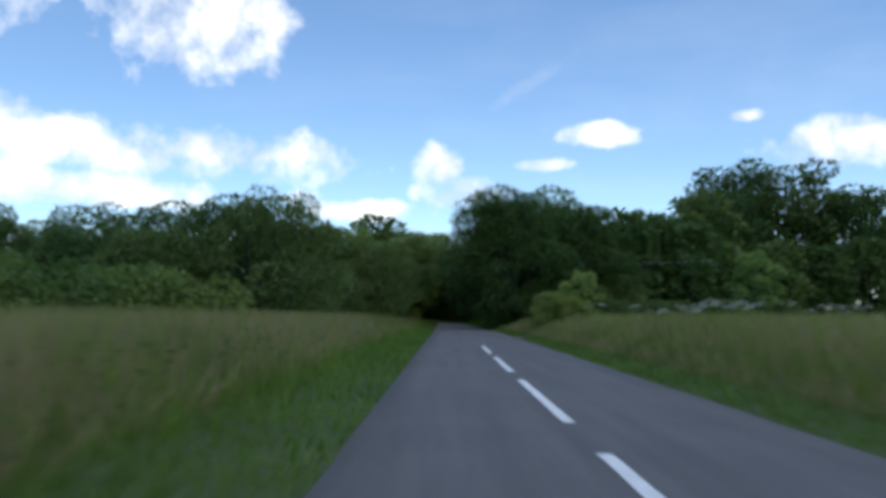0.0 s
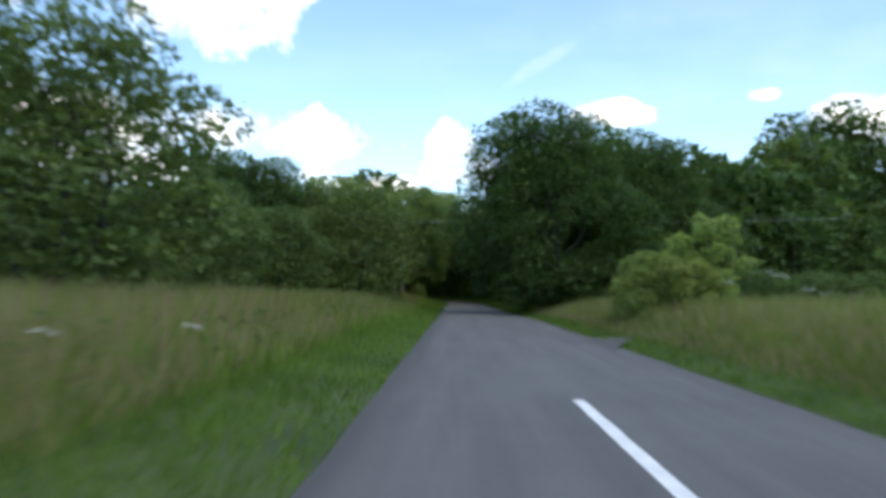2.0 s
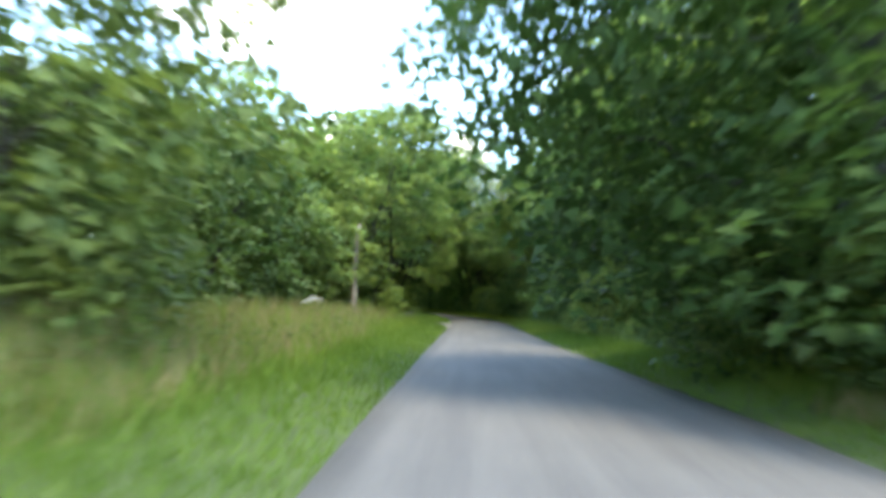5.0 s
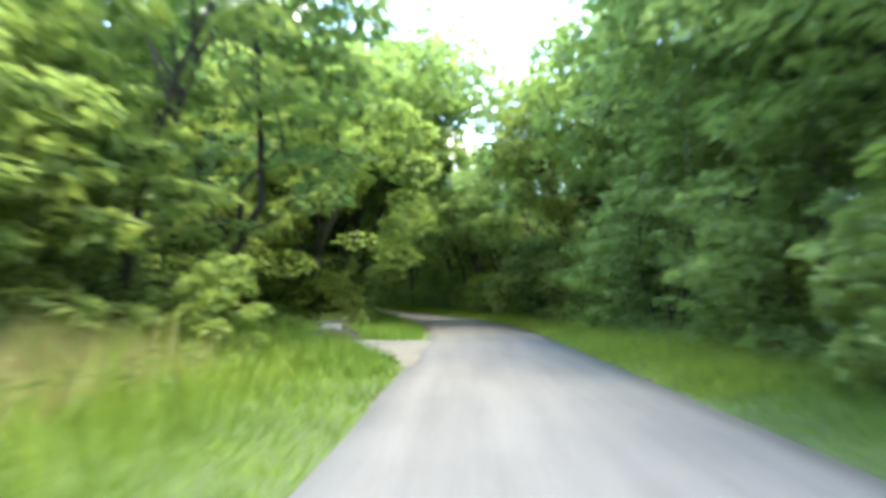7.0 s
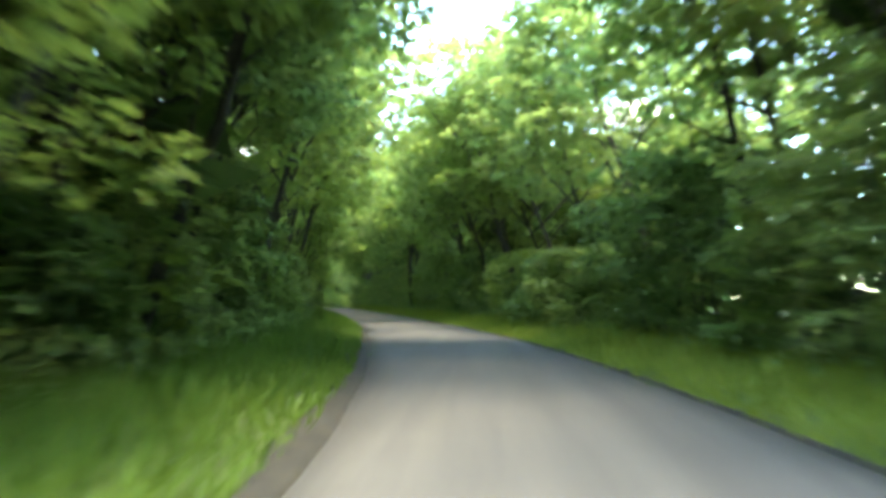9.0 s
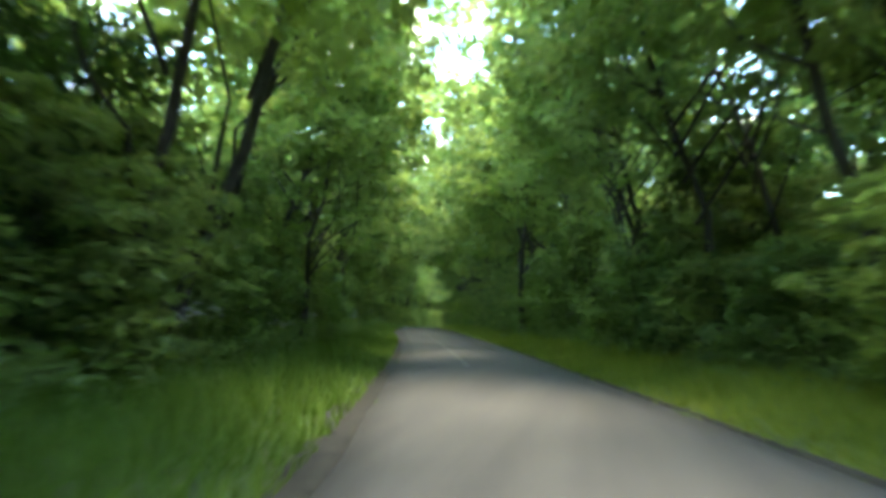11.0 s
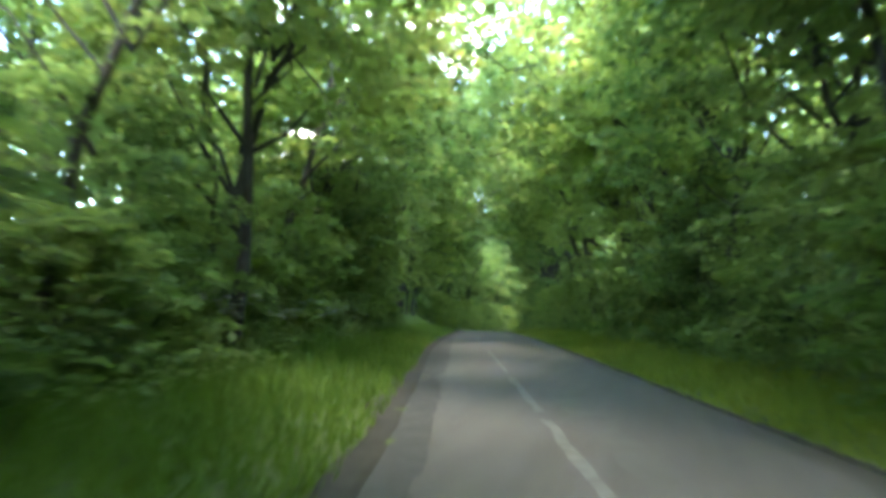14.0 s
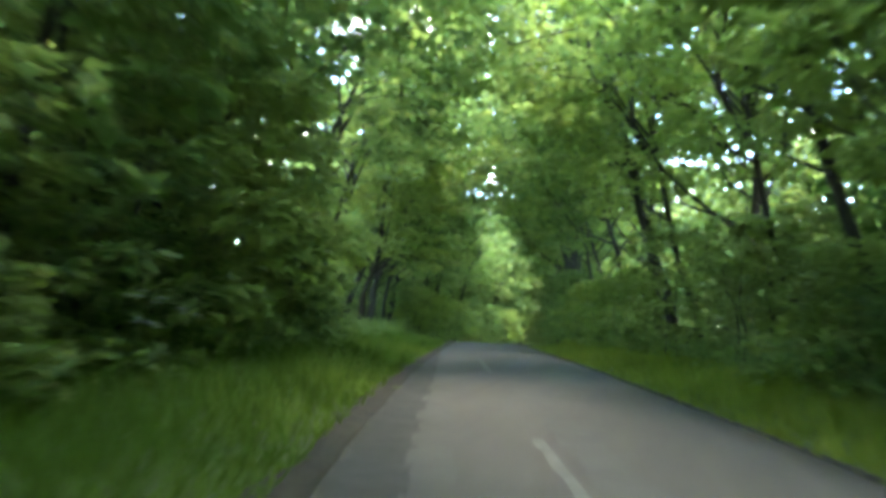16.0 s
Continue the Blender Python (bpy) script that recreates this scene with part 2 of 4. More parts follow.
M_PALEBARK = plain_material("pale_bark", [(0.3, (0.11, 0.10, 0.075)), (0.7, (0.24, 0.21, 0.165))], 3.0, 0.9, 9, 0.7, 0.03, stretch=(3, 3, 0.5), speckle=(14, 0.6, 1.2))
M_OAK = leaf_material("oak_leaf", (0.022, 0.048, 0.013), (0.048, 0.092, 0.022), (0.095, 0.16, 0.038))
M_LIME = leaf_material("bright_leaf", (0.088, 0.137, 0.041), (0.163, 0.233, 0.072), (0.258, 0.333, 0.11), 0.57)
M_HAZEL = leaf_material("hazel_leaf", (0.069, 0.111, 0.039), (0.131, 0.193, 0.067), (0.206, 0.278, 0.104), 0.57)
M_HEDGE = leaf_material("hedge_leaf", (0.036, 0.066, 0.018), (0.072, 0.122, 0.032), (0.12, 0.185, 0.052), 0.35)
M_BRAMBLE = leaf_material("bramble_leaf", (0.062, 0.105, 0.026), (0.115, 0.178, 0.042), (0.185, 0.25, 0.075), 0.35)
M_WILLOW = leaf_material("willow_leaf", (0.085, 0.13, 0.037), (0.158, 0.215, 0.062), (0.24, 0.305, 0.104), 0.5)
M_GRASS = leaf_material("grass_blade", (0.06, 0.108, 0.013), (0.118, 0.186, 0.025), (0.192, 0.266, 0.047), 0.34, 0.5)
M_STRAW = leaf_material("seeding_grass", (0.11, 0.115, 0.045), (0.212, 0.182, 0.085), (0.33, 0.266, 0.152), 0.25, 0.3)
M_WHITE = plain_material("white_flower", [(0.3, (0.28, 0.29, 0.25)), (0.7, (0.42, 0.42, 0.38))], 20, 0.7)
M_YELLOW = plain_material("yellow_flower", [(0.3, (0.38, 0.36, 0.04)), (0.7, (0.5, 0.46, 0.07))], 20, 0.7)
M_BOARD = plain_material("pale_board", [(0.3, (0.13, 0.14, 0.13)), (0.7, (0.19, 0.2, 0.19))], 8, 0.5)
M_FRAME = plain_material("grey_frame", [(0.3, (0.12, 0.12, 0.12)), (0.7, (0.18, 0.18, 0.18))], 8, 0.5)
M_BARS = plain_material("grey_print", [(0.3, (0.075, 0.08, 0.08)), (0.7, (0.11, 0.115, 0.115))], 9, 0.6)
M_WIRE = plain_material("wire_sheath", [(0.3, (0.25, 0.25, 0.25)), (0.7, (0.33, 0.33, 0.33))], 5, 0.5)


# ---- helpers for meshes ----
def mesh_of(name, verts, faces, mat, smooth=False):
    me = bpy.data.meshes.new(name)
    me.from_pydata(verts if isinstance(verts, list) else verts.tolist(), [], faces if isinstance(faces, list) else faces.tolist())
    me.materials.append(mat)
    if smooth:
        me.polygons.foreach_set("use_smooth", [True] * len(me.polygons))
    me.update()
    return me


def part(name, me, parent, label=""):
    ob = new(name, me)
    ob.parent = parent
    if label:
        tagged(ob, label)
    return ob


def tube(path, radii, sides=7, rng=None):
    """A tapered, slightly uneven limb along a path."""
    path = np.array(path, float)
    verts, faces = [], []
    for k, p in enumerate(path):
        t = path[min(k + 1, len(path) - 1)] - path[max(k - 1, 0)]
        t /= np.linalg.norm(t) + 1e-9
        a = np.cross(t, (0.3, 0.9, 0.2) if abs(t[2]) > 0.6 else (0, 0, 1))
        a /= np.linalg.norm(a) + 1e-9
        c = np.cross(t, a)
        for j in range(sides):
            w = 2 * math.pi * j / sides
            r = radii[k] * (1 + (rng.uniform(-0.1, 0.1) if rng else 0))
            verts.append(p + r * (math.cos(w) * a + math.sin(w) * c))
    for k in range(len(path) - 1):
        for j in range(sides):
            q = (j + 1) % sides
            faces.append((k * sides + j, k * sides + q, (k + 1) * sides + q, (k + 1) * sides + j))
    faces.append(tuple((len(path) - 1) * sides + j for j in range(sides)))
    return np.array(verts), faces


def join(pieces):
    verts, faces, base = [], [], 0
    for v, f in pieces:
        verts.append(np.asarray(v))
        faces += [tuple(i + base for i in q) for q in f]
        base += len(v)
    return np.concatenate(verts), faces


def blades(points, way, up, length, width, fold=0.25):
    """Folded leaf blades: base, two sides, tip; two triangles each."""
    way = way / (np.linalg.norm(way, axis=1, keepdims=True) + 1e-9)
    side = np.cross(way, up)
    side /= np.linalg.norm(side, axis=1, keepdims=True) + 1e-9
    nrm = np.cross(side, way)
    L, W = length[:, None], width[:, None]
    mid = points + way * L * 0.45 + nrm * W * fold
    v = np.stack([points, mid + side * W * 0.5, points + way * L - nrm * L * 0.12, mid - side * W * 0.5], 1).reshape(-1, 3)
    i = np.arange(len(points))[:, None] * 4
    f = np.concatenate([i + np.array([[0, 1, 2]]), i + np.array([[0, 2, 3]])], 0)
    return v, f


def flakes(points, way, up, length, width):
    """Single-faced small leaves."""
    way = way / (np.linalg.norm(way, axis=1, keepdims=True) + 1e-9)
    side = np.cross(way, up)
    side /= np.linalg.norm(side, axis=1, keepdims=True) + 1e-9
    v = np.stack([points - side * width[:, None] * 0.6, points + side * width[:, None] * 0.6, points + way * length[:, None]], 1).reshape(-1, 3)
    return v, np.arange(len(points) * 3).reshape(-1, 3)


def lobe_leaves(rng, lobes, count, size, flat=0.35, inner=0.25):
    """Leaves spread over the shells of many lobes (centre, radii)."""
    cs = np.array([q[0] for q in lobes], float)
    rs = np.array([q[1] for q in lobes], float)
    area = rs[:, 0] * rs[:, 1] + rs[:, 0] * rs[:, 2]
    pick = rng.choice(len(lobes), count, p=area / area.sum())
    d = rng.normal(size=(count, 3))
    d[:, 2] = d[:, 2] * 0.9 + 0.25
    d /= np.linalg.norm(d, axis=1, keepdims=True)
    depth = 1 - inner * rng.random(count) ** 1.6 + 0.18 * (rng.random(count) ** 4)
    pts = cs[pick] + d * rs[pick] * depth[:, None]
    way = d + rng.normal(size=(count, 3)) * 0.55
    way[:, 2] = way[:, 2] * (1 - flat) - 0.25
    up = d * (1 - flat) + np.array([0, 0, 1.0]) * (0.4 + flat) + rng.normal(size=(count, 3)) * 0.35
    ln = size * rng.uniform(0.65, 1.35, count)
    return flakes(pts - way * 0.3 * size, way, up, ln, ln * rng.uniform(0.55, 0.85, count))


def wander(rng, start, end, steps, sway):
    start, end = np.array(start, float), np.array(end, float)
    out = [start + (end - start) * k / steps for k in range(steps + 1)]
    for k in range(1, steps):
        out[k] = out[k] + rng.normal(size=3) * sway * (0.5 + k / steps)
    return out


def make_tree(seed, kind, height, radius, base, trunk_r, lobes_n, leaf_n, leaf_size, leaf_mat, bark, name, label, lean=(0, 0), flat=0.35,
              lobe_r=(0.16, 0.28), stems=1, limb_n=7, layer=1.0, reach=0.0, category="tree"):
    """A tree or shrub: trunk or stems, limbs and a lobed crown of leaves."""
    rng = np.random.default_rng(seed)
    root = new(name)
    root.empty_display_size = 0.3
    tagged(root, label, category)
    top = np.array([lean[0], lean[1], height * 0.86])
    lobes = []
    for k in range(lobes_n):
        # crown outline: wide in the lower middle, rounded on top
        u = (k + 0.5) / lobes_n
        z = base + (height - base) * (0.06 + 0.86 * u ** 0.85)
        q = (z - base) / (height - base)
        wide = radius * (math.sin(math.pi * min(1, 0.18 + 0.80 * q)) ** 0.65)
        a = k * 2.39996 + rng.uniform(-0.4, 0.4)
        r = wide * math.sqrt(rng.uniform(0.25, 0.95))
        lr = radius * rng.uniform(*lobe_r)
        c = (lean[0] * q + reach * min(1.0, 0.35 + q) + r * math.cos(a), lean[1] * q + r * math.sin(a), z - lr * 0.3)
        lobes.append((c, (lr * rng.uniform(0.9, 1.3), lr * rng.uniform(0.9, 1.3), lr * layer * rng.uniform(0.55, 0.85))))
    for k in range(stems):
        spread = 0.0 if stems == 1 else 0.25 + 0.25 * radius * 0.3
        a = 2 * math.pi * k / stems + rng.uniform(-0.3, 0.3)
        foot = (spread * 0.5 * math.cos(a), spread * 0.5 * math.sin(a), -0.15)
        goal = top + (0 if stems == 1 else 1) * np.array([math.cos(a), math.sin(a), -0.1 * height]) * radius * 0.45
        path = wander(rng, foot, goal, 6, 0.016 * height)
        rad = [trunk_r * (1.35 if j == 0 else 1.0) * (1 - 0.78 * j / 6) for j in range(7)]
        part("trunk" if stems == 1 else "stem", mesh_of("trunk", *tube(path, rad, 8 if stems == 1 else 5, rng), bark, True), root)
    order = rng.permutation(len(lobes))[:limb_n]
    for k in order:
        c = np.array(lobes[k][0])
        f = min(0.9, max(0.22, (c[2] - 0.25 * height) / height))
        start = np.array([lean[0] * f, lean[1] * f, top[2] * f])
        path = wander(rng, start, c, 4, 0.03 * height)
        part("limb", mesh_of("limb", *tube(path, [trunk_r * 0.4 * (1 - 0.8 * j / 4) for j in range(5)], 5, rng), bark, True), root)
    v, f = lobe_leaves(rng, lobes, leaf_n, leaf_size, flat)
    part("crown", mesh_of("crown", v, f, leaf_mat), root)
    return root


def place(proto, x, y, z=0.0, turn=0.0, scale=1.0, tall=1.0):
    m = pose(x, y, z, 0, 0, turn) @ Matrix.Diagonal((scale, scale, scale * tall, 1))
    return copy_thing(proto, m)

# ---- the road and the ground ----
def right_edge(s):
    return float(np.interp(s, [0, 45, 60, 68, 79, 90, 112, 135, 145, 160, 172, 182, 192, 200, 210, 230, 260], [3.93, 3.9, 3.87, 3.68, 3.3, 3.0, 2.9, 3.4, 3.45, 3.35, 3.53, 3.6, 3.82, 3.95, 4.05, 3.75, 3.75]))


def left_edge(s):
    return float(np.interp(s, [0, 60, 80, 100, 131, 137, 146, 157, 168, 178, 190, 196, 206, 216, 228, 245], [-0.97, -1.02, -1.1, -1.1, -1.2, -1.16, -0.92, -0.88, -0.77, -0.74, -0.85, -0.95, -0.75, -0.3, 0.35, 0.5]))


def drop(s):
    """The road sinks a little at the end of the long straight."""
    k = min(1.0, max(0.0, (s - 224) / 45))
    return 1.5 * k * k * (3 - 2 * k)


def wobble(s, seed, size=0.06):
    return size * (noise.noise((s * 0.35, seed, 0.0)) + 0.6 * noise.noise((s * 1.3, seed, 5.0)))


def strip(s0, s1, step, left, right, z, cols=6, thick=0.0):
    """A ribbon along the road between two offsets (functions of s)."""
    verts, faces = [], []
    ss = np.arange(s0, s1 + 1e-6, step)
    for s in ss:
        a, b = left(s), right(s)
        for c in range(cols + 1):
            d = a + (b - a) * c / cols
            x, y = at(s, d)
            verts.append((x, y, (z(s, c / cols) if callable(z) else z) - drop(s)))
    n = cols + 1
    for i in range(len(ss) - 1):
        for c in range(cols):
            k = i * n + c
            faces.append((k, k + 1, k + n + 1, k + n))
    if thick:
        base = len(verts)
        for i in range(len(ss)):
            for c in (0, cols):
                x, y, zz = verts[i * n + c]
                verts.append((x, y, zz - thick))
        for i in range(len(ss) - 1):
            faces.append((i * n, i * n + n, base + 2 * i + 2, base + 2 * i))
            faces.append((i * n + cols, base + 2 * i + 1, base + 2 * i + 3, i * n + n + cols))
    return verts, faces


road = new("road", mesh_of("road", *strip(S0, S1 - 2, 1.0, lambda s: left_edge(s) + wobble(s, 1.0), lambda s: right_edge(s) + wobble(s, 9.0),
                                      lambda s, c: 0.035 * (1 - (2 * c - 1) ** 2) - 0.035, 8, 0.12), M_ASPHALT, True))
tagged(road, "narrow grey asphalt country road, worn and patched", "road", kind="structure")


def road_z(s, d):
    c = (d - left_edge(s)) / (right_edge(s) - left_edge(s))
    return 0.035 * (1 - (2 * c - 1) ** 2) - 0.035


# centre line of broken white marks, which ends before the wood
for k, far in enumerate((11.2, 19.1, 27.1, 35.1)):
    me = mesh_of("marking", *strip(far - 5.9, far, 0.59, lambda s: 1.40 - 0.07 + wobble(s * 4, k, 0.012), lambda s: 1.40 + 0.07 + wobble(s * 4, k + 7, 0.012),
                                   lambda s, c: road_z(s, 1.38) + 0.005, 1), M_PAINT)
    part("marking", me, road, "white painted centre line mark")
# ground: one sheet, lower under the road, banks beside it
def ground_height(s, d, x, y):
    out = max(left_edge(s) - d, d - right_edge(s))
    if out <= 0:
        return -0.09 - drop(s)
    side = -1 if d < 0 else 1
    open_field = float(np.interp(s, [40, 75, 95], [1, 0.6, 0.25]))
    if side < 0 and 100 < s < 118:
        open_field *= 0.1
    k = min(1.0, out / (3.5 if side < 0 else 3.0))
    bank = (0.45 if side < 0 else 0.5) * open_field * k * k * (3 - 2 * k)
    rough = 0.06 * noise.noise((x * 0.4, y * 0.4, 3.0)) + 0.25 * noise.noise((x * 0.03, y * 0.03, 8.0)) * min(1, out / 15)
    return -0.012 + bank + rough * min(1, out / 1.5) - drop(s)


def ground_at(s, d):
    x, y = at(s, d)
    return ground_height(s, d, x, y)


def plan_of(x, y):
    """Place along the line, and offset to its right."""
    k = int(np.argmin((LINE_X - x) ** 2 + (LINE_Y - y) ** 2))
    h = radians(heading(LINE_S[k]))
    dx, dy = x - LINE_X[k], y - LINE_Y[k]
    return float(LINE_S[k] + (-math.sin(h) * dx + math.cos(h) * dy)), float(math.cos(h) * dx + math.sin(h) * dy)


gx = [-3000, -1200, -500, -200, -120, -90] + list(np.arange(-70, -30, 2.5)) + list(np.arange(-30, 22, 0.65)) + list(np.arange(22, 60, 2.5)) + [70, 90, 130, 220, 500, 1200, 3000]
gy = [-3000, -1200, -500, -200, -90] + list(np.arange(-50, -4, 2)) + list(np.arange(-4, 230, 1.2)) + list(np.arange(230, 340, 4)) + [360, 420, 550, 1200, 3000]
gv, gf = [], []
for y in gy:
    for x in gx:
        if abs(x) > 100 or y < -60 or y > 330:
            z = -0.1 + (0.4 if abs(x) > 20 else 0)
        else:
            z = ground_height(*plan_of(x, y), x, y)
        gv.append((x, y, z))
for j in range(len(gy) - 1):
    for i in range(len(gx) - 1):
        k = j * len(gx) + i
        gf.append((k, k + 1, k + len(gx) + 1, k + len(gx)))
ground = tagged(new("ground", mesh_of("ground", gv, gf, M_GROUND, True)), "rough green meadow and woodland ground beside the road", "ground", kind="structure")

# bare earth along the asphalt's edges
for nm, s0, s1, l, r in (("trim_dirt_left", 118, 300, lambda s: left_edge(s) - 0.26 + wobble(s, 3, 0.3), lambda s: left_edge(s) + 0.06 + wobble(s, 4, 0.05)),
                         ("trim_dirt_right", 119, 300, lambda s: right_edge(s) - 0.04 + wobble(s, 5, 0.05), lambda s: right_edge(s) + 0.03 + wobble(s, 6, 0.08))):
    ob = new(nm, mesh_of(nm, *strip(s0, s1, 0.5, l, r, lambda s, c, f=(1 if nm.endswith("right") else 0): -0.029 + (0.037 if f else 0.058) * abs(c - 1 + f) + wobble(s * 3, c * 9, 0.003), 3, 0.05), M_LITTER, True))
    tagged(ob, "bare brown earth and leaf litter along the asphalt edge", "verge", kind="structure")

# pale gravel mouth of a track on the left
def mouth():
    verts, faces, n = [], [], 14
    near = [(102.3, -0.98), (104.0, -1.4), (105.8, -1.95), (107.4, -2.8), (108.6, -4.2), (109.3, -8.0), (109.4, -16.0)]
    far = [(112.4, -0.98), (111.5, -1.5), (111.1, -2.4), (110.9, -3.6), (111.0, -5.5), (111.4, -9.0), (111.7, -16.0)]
    tt = np.linspace(0, 6, 25)
    for t in tt:
        a = [np.interp(t, range(7), [p[k] for p in near]) for k in (0, 1)]
        b = [np.interp(t, range(7), [p[k] for p in far]) for k in (0, 1)]
        for j in range(n + 1):
            s, d = a[0] + (b[0] - a[0]) * j / n, a[1] + (b[1] - a[1]) * j / n
            if t == 0:
                d += wobble(s * 2, 21, 0.12)
            x, y = at(s, d)
            out = left_edge(s) - d
            on_road = road_z(s, d) + 0.007 if out < 0.05 else -0.028 + 0.045 * min(1, (out - 0.05) / 0.15)
            verts.append((x, y, max(on_road + 0.012 * noise.noise((x, y, 1.0)) * max(0, min(1, out)), (ground_at(s, d) + 0.03 if out > 0.5 else -1))))
    for i in range(24):
        for j in range(n):
            k = i * (n + 1) + j
            faces.append((k, k + n + 1, k + n + 2, k + 1))
    return verts, faces


track = tagged(new("gravel_track", mesh_of("gravel_track", *mouth(), M_GRAVEL, True)), "pale gravel track joining the road", "track", kind="structure")


def in_mouth(s, d):
    if d > -1.0 or d < -17:
        return False
    near = float(np.interp(-d, [1.0, 1.4, 1.95, 2.8, 4.2, 8.0, 16.0], [102.5, 104.0, 105.8, 107.4, 108.6, 109.3, 109.4]))
    far = float(np.interp(-d, [1.05, 1.6, 2.4, 3.6, 16], [112.4, 111.5, 111.1, 110.9, 111.6]))
    return near - 0.1 < s < far + 0.1


# trodden field entrance on the right
gv2, gf2 = [], []
for i in range(13):
    u = i / 12
    d = 3.55 + 1.8 * u
    s0, s1 = 43.6 + 3.6 * min(1, u * 1.3) ** 0.8 + wobble(d * 3, 2, 0.5), 48.5 - 0.8 * min(1, u * 2) + wobble(d * 3, 8, 0.4)
    for j in range(9):
        s = s0 + (s1 - s0) * j / 8
        x, y = at(s, d)
        gv2.append((x, y, max(0.003, ground_at(s, d) + 0.03) if d > right_edge(s) + 0.3 else (0.008 if d > right_edge(s) - 0.1 else road_z(s, d) + 0.006)))
for i in range(12):
    for j in range(8):
        k = i * 9 + j
        gf2.append((k, k + 9, k + 10, k + 1))
tagged(new("field_entrance", mesh_of("field_entrance", gv2, gf2, M_APRON, True)), "trodden earthy field entrance beside the road", "track", kind="structure")


def in_entrance(s, d):
    u = (d - 3.55) / 1.8
    if not 0 <= u <= 1:
        return False
    return 43.6 + 3.6 * min(1, u * 1.3) ** 0.8 < s < 48.5 - 0.8 * min(1, u * 2)


# ---- trees and shrubs: kinds ----
EDGE_OAK = make_tree(11, "oak", 12.4, 6.0, 0.3, 0.34, 120, 46000, 0.205, M_OAK, M_BARK, "oak_tree", "dark green rounded oak at the wood's edge", lean=(-1.7, -0.4), limb_n=6)
TALL = [make_tree(21 + k, "wood", (14.5, 13, 15.5)[k], (4.3, 4.0, 4.6)[k], (3.6, 3.0, 4.4)[k], (0.14, 0.105, 0.17)[k], 78, 6500, 0.265, (M_HAZEL, M_LIME, M_HAZEL)[k], M_BARK,
                  "woodland_tree", ("tall green broadleaf tree in the wood", "bright green young broadleaf tree in the wood", "tall thick-stemmed broadleaf tree in the wood")[k],
                  lean=((0.9, 0.2), (1.1, -0.3), (0.6, 0.4))[k], limb_n=8, flat=0.6, lobe_r=(0.13, 0.24), layer=0.55) for k in range(3)]
ARCH = [make_tree(31 + k, "arch", (13.5, 12.5)[k], (4.6, 4.4)[k], (5.4, 5.0)[k], (0.14, 0.12)[k], 80, 6900, 0.262, (M_LIME, M_HAZEL)[k], M_BARK, "arching_tree",
                  ("bright green tree arching over the road", "green broadleaf tree leaning over the road")[k], lean=((3.3, 0.3), (2.8, -0.4))[k], limb_n=9, flat=0.6, lobe_r=(0.13, 0.24), layer=0.55) for k in range(2)]
UNDER = [make_tree(41 + k, "hazel", (5.0, 3.8, 5.8, 3.0)[k], (2.1, 1.9, 2.3, 1.8)[k], 0.1, 0.045, 40, (4500, 4000, 5000, 3600)[k], 0.192, (M_HAZEL, M_LIME, M_HAZEL, M_HAZEL)[k], M_BARK,
                   "hazel_shrub", ("many-stemmed green hazel shrub beside the road", "light green leafy shrub under the trees", "tall many-stemmed hazel beside the road",
                                   "low dark green shrub on the verge")[k], flat=0.7, stems=(4, 3, 4, 3)[k], limb_n=3, lobe_r=(0.2, 0.38), layer=0.5, category="shrub") for k in range(4)]
HEDGE = [make_tree(61 + k, "thorn", (6.8, 5.6, 7.4)[k], (3.3, 3.0, 3.6)[k], 0.1, 0.11, 56, 13000, 0.172, M_HEDGE, M_BARK, "hawthorn_tree",
                   ("bushy dark green hawthorn by the meadow", "rounded green thorn bush by the meadow", "tall ragged hawthorn with sparse top twigs")[k],
                   stems=3, limb_n=8, lobe_r=(0.18, 0.32), flat=0.3) for k in range(3)]
FAR = [make_tree(81 + k, "far", (13.5, 15)[k], (5.0, 5.4)[k], 0.1, 0.3, 54, 2200, 0.78, (M_OAK, M_HEDGE)[k], M_BARK, "distant_tree",
                 ("dark green broadleaf tree in the distant treeline", "mid green broadleaf tree in the treeline")[k], limb_n=2, lobe_r=(0.18, 0.3)) for k in range(2)]
BIG = make_tree(84, "big", 14.0, 5.2, 0.1, 0.34, 90, 8500, 0.36, M_OAK, M_BARK, "distant_tree", "large dark green broadleaf tree in the distant treeline", limb_n=3, lobe_r=(0.16, 0.28))
FAR.append(make_tree(83, "far", 14.0, 5.2, 0.1, 0.3, 60, 3000, 0.6, M_HAZEL, M_BARK, "distant_tree", "light green broadleaf tree deep in the wood", limb_n=2, lobe_r=(0.18, 0.3), flat=0.5, layer=0.7))
CANOPY = [make_tree(36 + k, "canopy", (15.5, 14.0)[k], (6.6, 6.0)[k], (7.2, 6.4)[k], (0.19, 0.16)[k], 74, 5600, 0.29, (M_HAZEL, M_LIME)[k], M_BARK, "canopy_tree",
                    ("tall broadleaf tree spreading its crown over the road", "bright green tree with a high spreading crown")[k], lean=((1.6, 0.5), (1.3, -0.6))[k], limb_n=14, flat=0.6, lobe_r=(0.13, 0.23), layer=0.5, reach=5.0) for k in range(2)]
SAPLING = make_tree(91, "sapling", 3.6, 1.2, 0.2, 0.04, 18, 2400, 0.15, M_LIME, M_BARK, "sapling", "light green pointed sapling in the meadow", limb_n=4, lobe_r=(0.2, 0.35))
BUSH = make_tree(92, "bush", 2.4, 1.7, 0.05, 0.04, 20, 3400, 0.15, M_HEDGE, M_BARK, "bush", "grey-green rounded bush on the verge", stems=4, limb_n=3, lobe_r=(0.25, 0.4), category="shrub")
